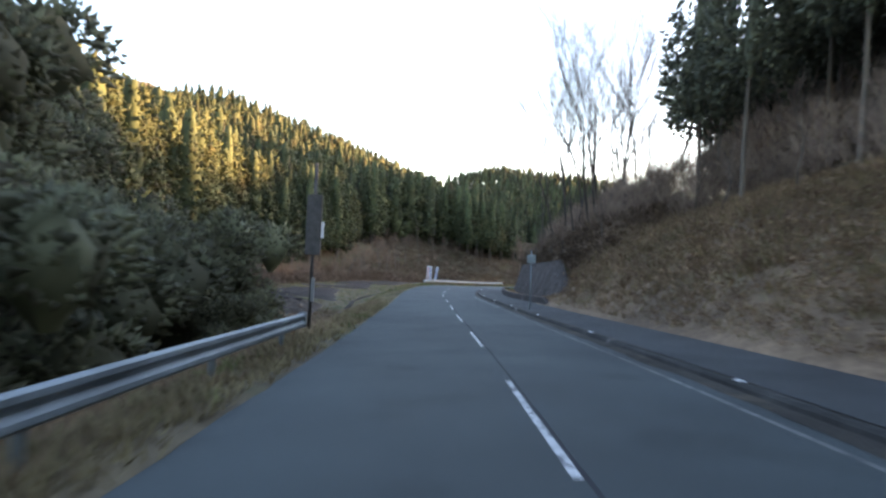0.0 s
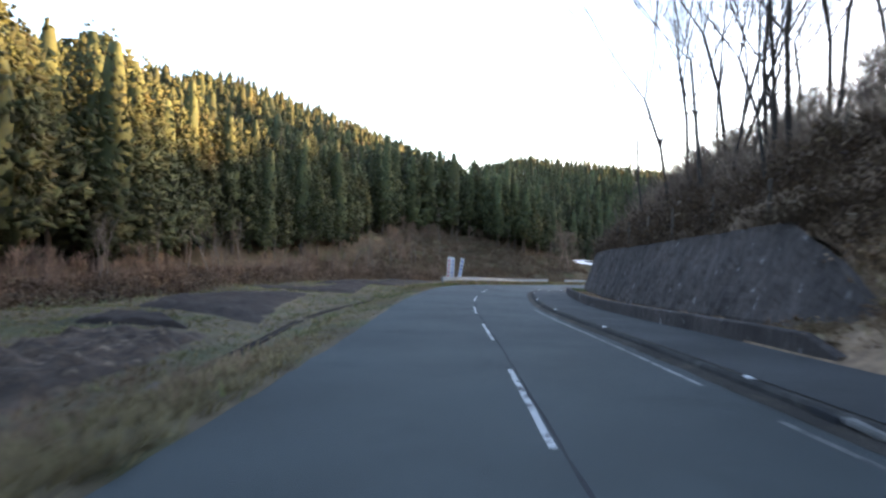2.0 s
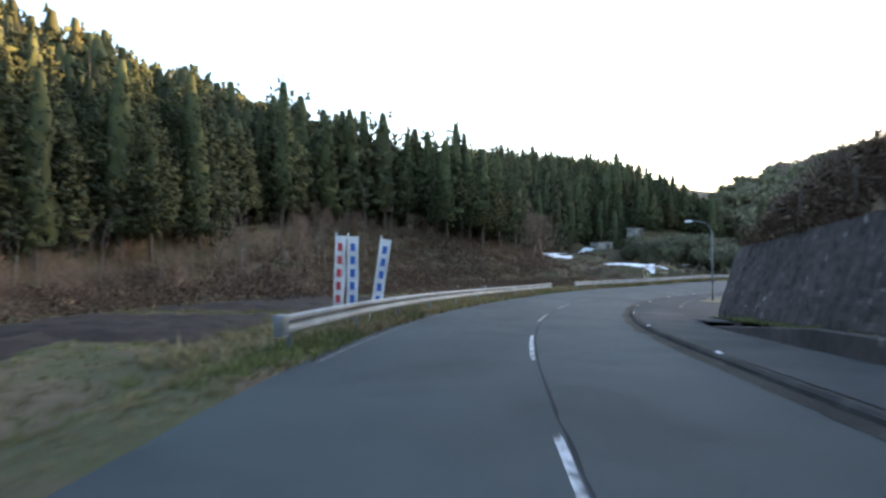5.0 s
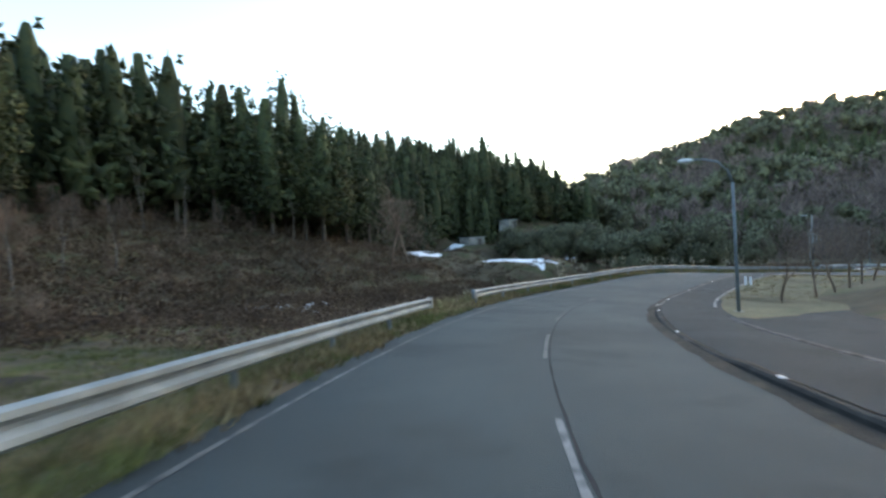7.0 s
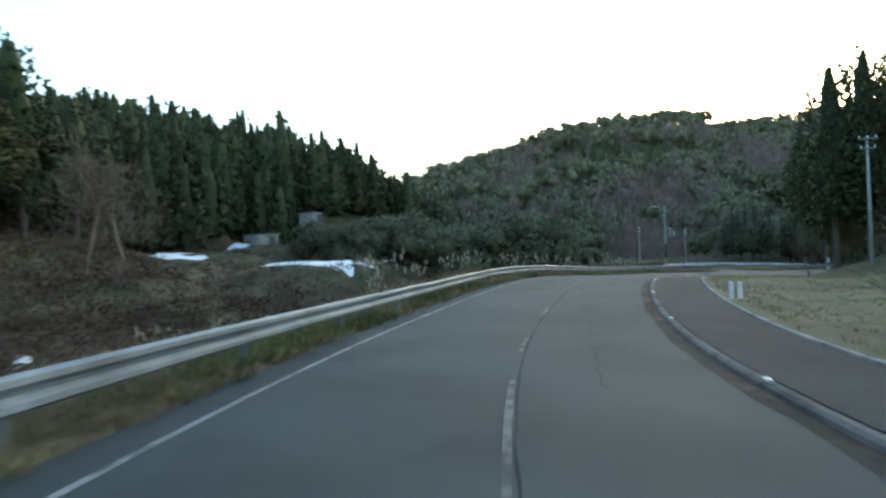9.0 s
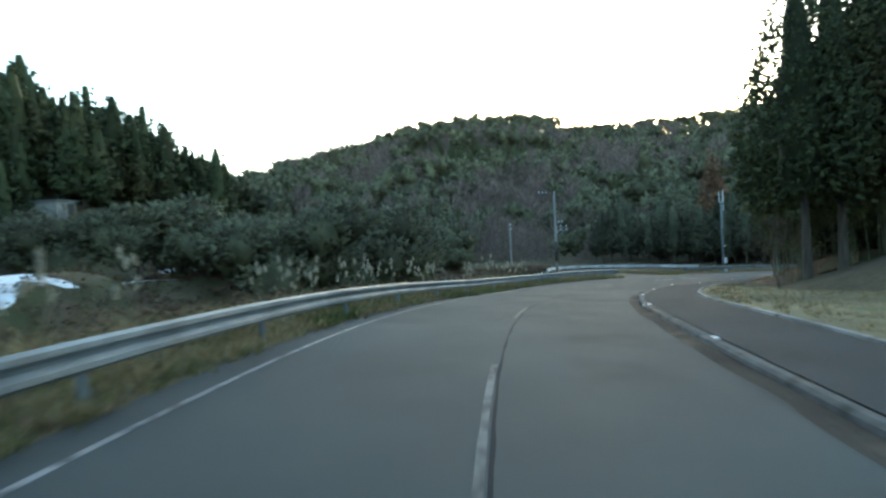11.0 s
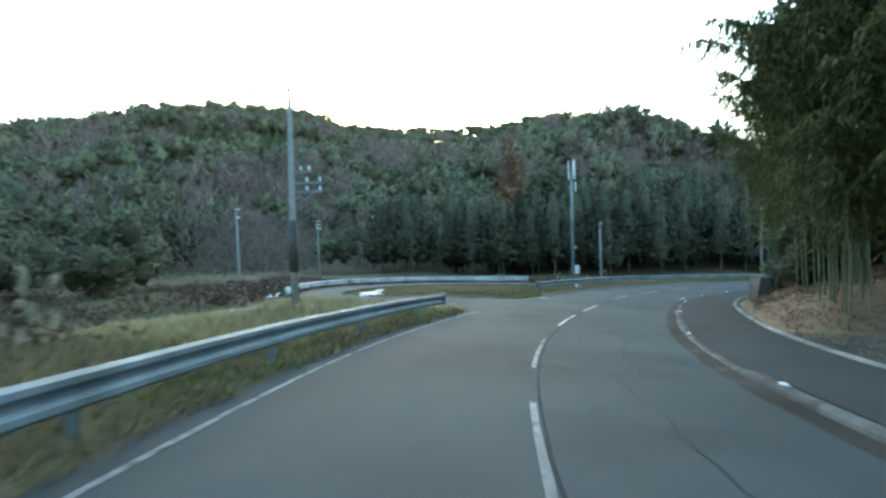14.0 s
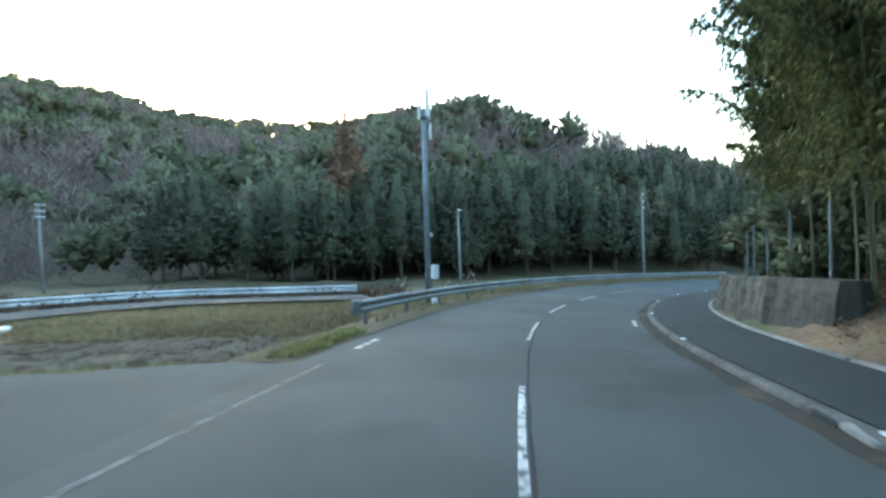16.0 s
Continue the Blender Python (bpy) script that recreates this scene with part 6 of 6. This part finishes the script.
# bamboo: arching culms with hanging sprays of leaves
def bamboo_thing(label, group, height, n_culm, reach, n=760, size=0.165, low=0.27, leaf=None):
    e = empty("bamboo_clump", Matrix(), label, "bamboo", group)
    items = []
    for _ in range(n_culm):
        a = rng.normal(0, 0.95)
        b = np.array([rng.normal(0, 0.7), rng.normal(0, 0.7), 0])
        h, r = height * rng.uniform(0.7, 1.1), reach * rng.uniform(0.4, 1.2)
        pts = [b + np.array([math.cos(a) * r * t**2.6, math.sin(a) * r * t**2.6, h * (t - 0.22 * t**4)]) for t in np.linspace(0, 1, 9)]
        tri_ob("culm", *pipe(pts, [0.036 * (1 - 0.1 * i) for i in range(9)], 5), CULM, e)
        # side shoots that hang outwards in plumes
        m = n // 8
        t = low + (1 - low) * rng.uniform(0, 1, m)**0.8
        p = np.stack([np.interp(t, np.linspace(0, 1, 9), [q[k] for q in pts]) for k in range(3)], 1)
        ang = rng.uniform(0, 6.3, m)
        o = np.stack([np.cos(ang), np.sin(ang), np.zeros(m)], 1)
        f = np.tile(np.linspace(0.15, 1, 8), m)
        reach2 = np.repeat(rng.uniform(0.5, 1.35, m) * (1.15 - 0.5 * t), 8)
        p, o = np.repeat(p, 8, 0), np.repeat(o, 8, 0)
        q = p + o * (f * reach2)[:, None] + np.stack([rng.normal(0, 0.08, len(p)), rng.normal(0, 0.08, len(p)), 0.25 * f * reach2 - 0.75 * f**2 * reach2], 1)
        items.append(tufts(q, o * 0.7 + [0, 0, -0.8], size, 0.3, 0.2))
    tri_ob("foliage", *merge(items), leaf or BAMBOO_LEAF, e, "drooping sprays of narrow leaves")
    return e


GROVE = [bamboo_thing("tall arching bamboo clump with drooping leaves", "bamboo beside the road", 12.5, 9, 3.2) for _ in range(4)]
spots = ((181, 9.2), (183.5, 8.6), (186, 8.4), (189, 8.2), (192, 8.2), (195.5, 8.3), (199, 8.5), (202.5, 8.9), (206, 9.2), (209.5, 9.3), (213, 9.4), (217, 9.4), (184, 11.5), (188, 11.5), (192, 11), (197, 11), (202, 11), (207, 11), (222, 9), (180.5, 12), (212, 11.5), (182, 15), (182.5, 18), (183, 21))
for j, (s, w) in enumerate(spots):
    x, y = rs(s, w)
    m = Matrix.LocRotScale((x, y, gz(x, y) - 0.1), Euler((0, 0, radians(heading(s) + 90) + rng.normal(0, 0.35))), None)
    if j < 4:
        GROVE[j].matrix_basis = m
    else:
        copy_thing(GROVE[j % 4], m).scale = (rng.uniform(0.8, 1.15),) * 3
ARCH = bamboo_thing("bamboo culms arching low over the footway", "bamboo beside the road", 7.2, 4, 4.6, 900, 0.16, 0.3)
x, y = rs(183, 8.2)
ARCH.matrix_basis = Matrix.LocRotScale((x, y, gz(x, y) - 0.1), Euler((0, 0, radians(heading(183) + 105))), None)
THICK = [broadleaf(5.6, 2.5, 1700, 0.17, 0.0) for _ in range(4)]
protos = []
for j, (s, w, k) in enumerate(((-6, -9, 1), (-2, -8.8, 0.9), (1.5, -9.2, 1), (5, -9, 1), (8.5, -9.4, 0.95), (12, -9, 1), (15.5, -9.4, 1.0), (18.5, -9.6, 0.95), (21.5, -10, 0.9), (24, -11, 0.8), (-4, -12.5, 1.3), (0, -12.4, 1.25), (4, -13, 1.3), (8, -12.8, 1.25),
                               (12, -13, 1.2), (16, -13, 1.2), (20, -13.5, 1.1), (24, -14.5, 1.0), (-2, -16, 1.4), (3, -16.5, 1.4), (8, -16.5, 1.35), (13, -16.8, 1.3), (18, -17, 1.2), (23, -18, 1.1), (27, -17, 0.8), (26, -13, 0.6), (21, -7.9, 0.45), (17, -7.6, 0.45))):
    x, y = rs(s, w)
    m = Matrix.LocRotScale((x, y, gz(x, y) - 0.3), Euler((0, 0, j * 1.7)), None)
    if j < 4:
        protos.append(tree_thing("evergreen_shrub", m, "dark olive evergreen shrub behind the guard rail", "shrub", "shrubs beside the first rail", trunk(3.5, 0.09), THICK[j], BARK, OLIVE_LEAF))
    else:
        copy_thing(protos[j % 4], m).scale = (k,) * 3
# shaded cedars behind the thicket
SHADE = [conifer(17, 3.0, 900, 0.1, 0.5) for _ in range(3)]
protos = []
for j, (s, w, k) in enumerate(((-4, -20, 0.95), (2, -21, 0.95), (8, -21.5, 0.9), (14, -22, 0.85), (20, -22.5, 0.8), (26, -23, 0.78), (31, -24, 0.75), (36, -26, 0.72), (-1, -26, 1), (6, -27, 1), (13, -27, 0.95), (20, -28, 0.9), (28, -29, 0.85), (34, -31, 0.8), (40, -31, 0.8))):
    x, y = rs(s, w)
    m = Matrix.LocRotScale((x, y, gz(x, y) - 0.3), Euler((0, 0, j * 2.1)), None)
    if j < 3:
        protos.append(tree_thing("cedar_tree", m, "dark shaded cedar behind a thicket", "tree", "cedars behind the first rail", trunk(15, 0.2), SHADE[j], BARK, CEDAR_LEAF))
    else:
        copy_thing(protos[j % 3], m).scale = (k,) * 3
BIG = [conifer(22, 4.5, 3000, 0.3, 0.4, 0.8, 10, 0.6) for _ in range(2)]
protos = []
for j, (s, w, k) in enumerate(((173.9, 10.8, 0.85), (177.5, 12.5, 0.9), (184.5, 14.0, 0.95), (188, 14, 0.95), (181, 15, 0.95), (193, 12.5, 1.0), (199, 11.5, 1.05), (205, 11.5, 1.0), (211, 11.5, 0.9), (192, 20, 1.1), (200, 20, 1.0), (178, 20, 0.8), (208, 18, 1.0), (216, 15, 0.95), (172, 24, 0.75))):
    x, y = rs(s, w)
    m = Matrix.LocRotScale((x, y, gz(x, y) - 0.2), Euler((0, 0, j)), (k,) * 3)
    if j < 2:
        protos.append(tree_thing("cedar_tree", m, "very tall dense cedar behind the bamboo", "tree", "tall cedars in the grove", trunk(20, 0.35), BIG[j], BARK, CEDAR_LEAF))
    else:
        copy_thing(protos[j % 2], m).scale = (k,) * 3
# tall trees behind the first thicket
protos = []
BT = [broadleaf(13.5, 3.8, 2600, 0.26) for _ in range(3)]
for j, (s, w, k) in enumerate(((-12, -14, 1.2), (19, -16.8, 0.98), (24, -19, 1.0), (15.5, -15, 0.95), (29, -23, 1.0), (-8, -19, 1.3), (-2, -21, 1.25), (4, -22, 1.1), (10, -22, 0.9), (-14, -9.5, 1.0), (16, -21, 0.7))):
    x, y = rs(s, w)
    m = Matrix.LocRotScale((x, y, gz(x, y) - 0.3), Euler((0, 0, j)), None)
    if j < 3:
        protos.append(tree_thing("broadleaf_tree", m, "dark evergreen tree beside the road", "tree", "evergreens beside the first rail", trunk(7, 0.2), BT[j], BARK, OLIVE_LEAF))
    else:
        copy_thing(protos[j % 3], m).scale = (k,) * 3
s, w, x, y, z = in_strip(187, 224, 8.2, 15, 60)
planted("grove_undergrowth", [broadleaf(3.6, 1.9, 1000, 0.28, 0.0) for _ in range(4)], x, y, ground_height(x, y) - 0.3, rng.uniform(0.5, 1.1, 60), OLIVE_LEAF, "dark evergreen undergrowth between the bamboo", "undergrowth")
# dark evergreen bushes in the gully
protos = []
GB = [broadleaf(7.5, 3.6, 1700, 0.3, 0.0) for _ in range(4)]
spots = [(62, 164), (67, 160), (72, 163), (78, 160), (84, 163), (90, 158), (96, 162), (70, 155), (80, 154), (88, 151), (95, 154), (102, 158), (108, 163), (76, 168), (86, 170), (97, 169), (106, 170), (116, 168), (101, 149), (64, 172), (110, 154), (122, 162), (76, 148), (84, 145), (70, 149), (84, 172), (91, 174), (88, 168)]
for j, (x, y) in enumerate(spots):
    m = Matrix.LocRotScale((x, y, gz(x, y) - 0.4), Euler((0, 0, j * 1.3)), None)
    if j < 4:
        protos.append(tree_thing("evergreen_bush", m, "large dark evergreen bush in the gully", "bush", "evergreen bushes in the gully", trunk(4, 0.15), GB[j], BARK, BROAD_LEAF))
    else:
        copy_thing(protos[j % 4], m).scale = ((float(np.interp(x, [70, 84, 96], [-2.0, -3.7, -5.4])) + rng.uniform(-1, 1) - gz(x, y)) / 7.6,) * 3
# dense conifers beyond the side road
x, y = scatter([(146, 146), (146, 130), (149, 115), (151, 100), (155, 84), (162, 66), (176, 50), (180, 66), (172, 90), (162, 120), (154, 146)], 3.4)
DENSE = [conifer(10.5 + rng.uniform(-1, 1), 2.2, 520, 0.24, 0.42, 0.5, 6, 0.7) for _ in range(5)]
protos = []
zz = ground_height(x, y) - 0.2
for j in range(len(x)):
    m = Matrix.LocRotScale((x[j], y[j], zz[j]), Euler((0, 0, rng.uniform(0, 6.3))), None)
    if j < 5:
        protos.append(tree_thing("conifer", m, "dense dark conifer in a row behind the side road", "tree", "conifers behind the side road", trunk(9, 0.16), DENSE[j], BARK, HAZED_CONIFER_LEAF))
    else:
        copy_thing(protos[j % 5], m).scale = (rng.uniform(0.8, 1.2),) * 3
# one rust-coloured larch on the hill
RL = conifer(16, 3.0, 1200, 0.05, 0.5, 0.85, 8, 0.5)
tree_thing("larch_tree", stand(163, 125, (8.0 - gz(163, 125)) / 16.5), "tall rust-brown conifer among dark trees", "tree", "", trunk(15, 0.25), RL, BARK, RUST_LEAF)
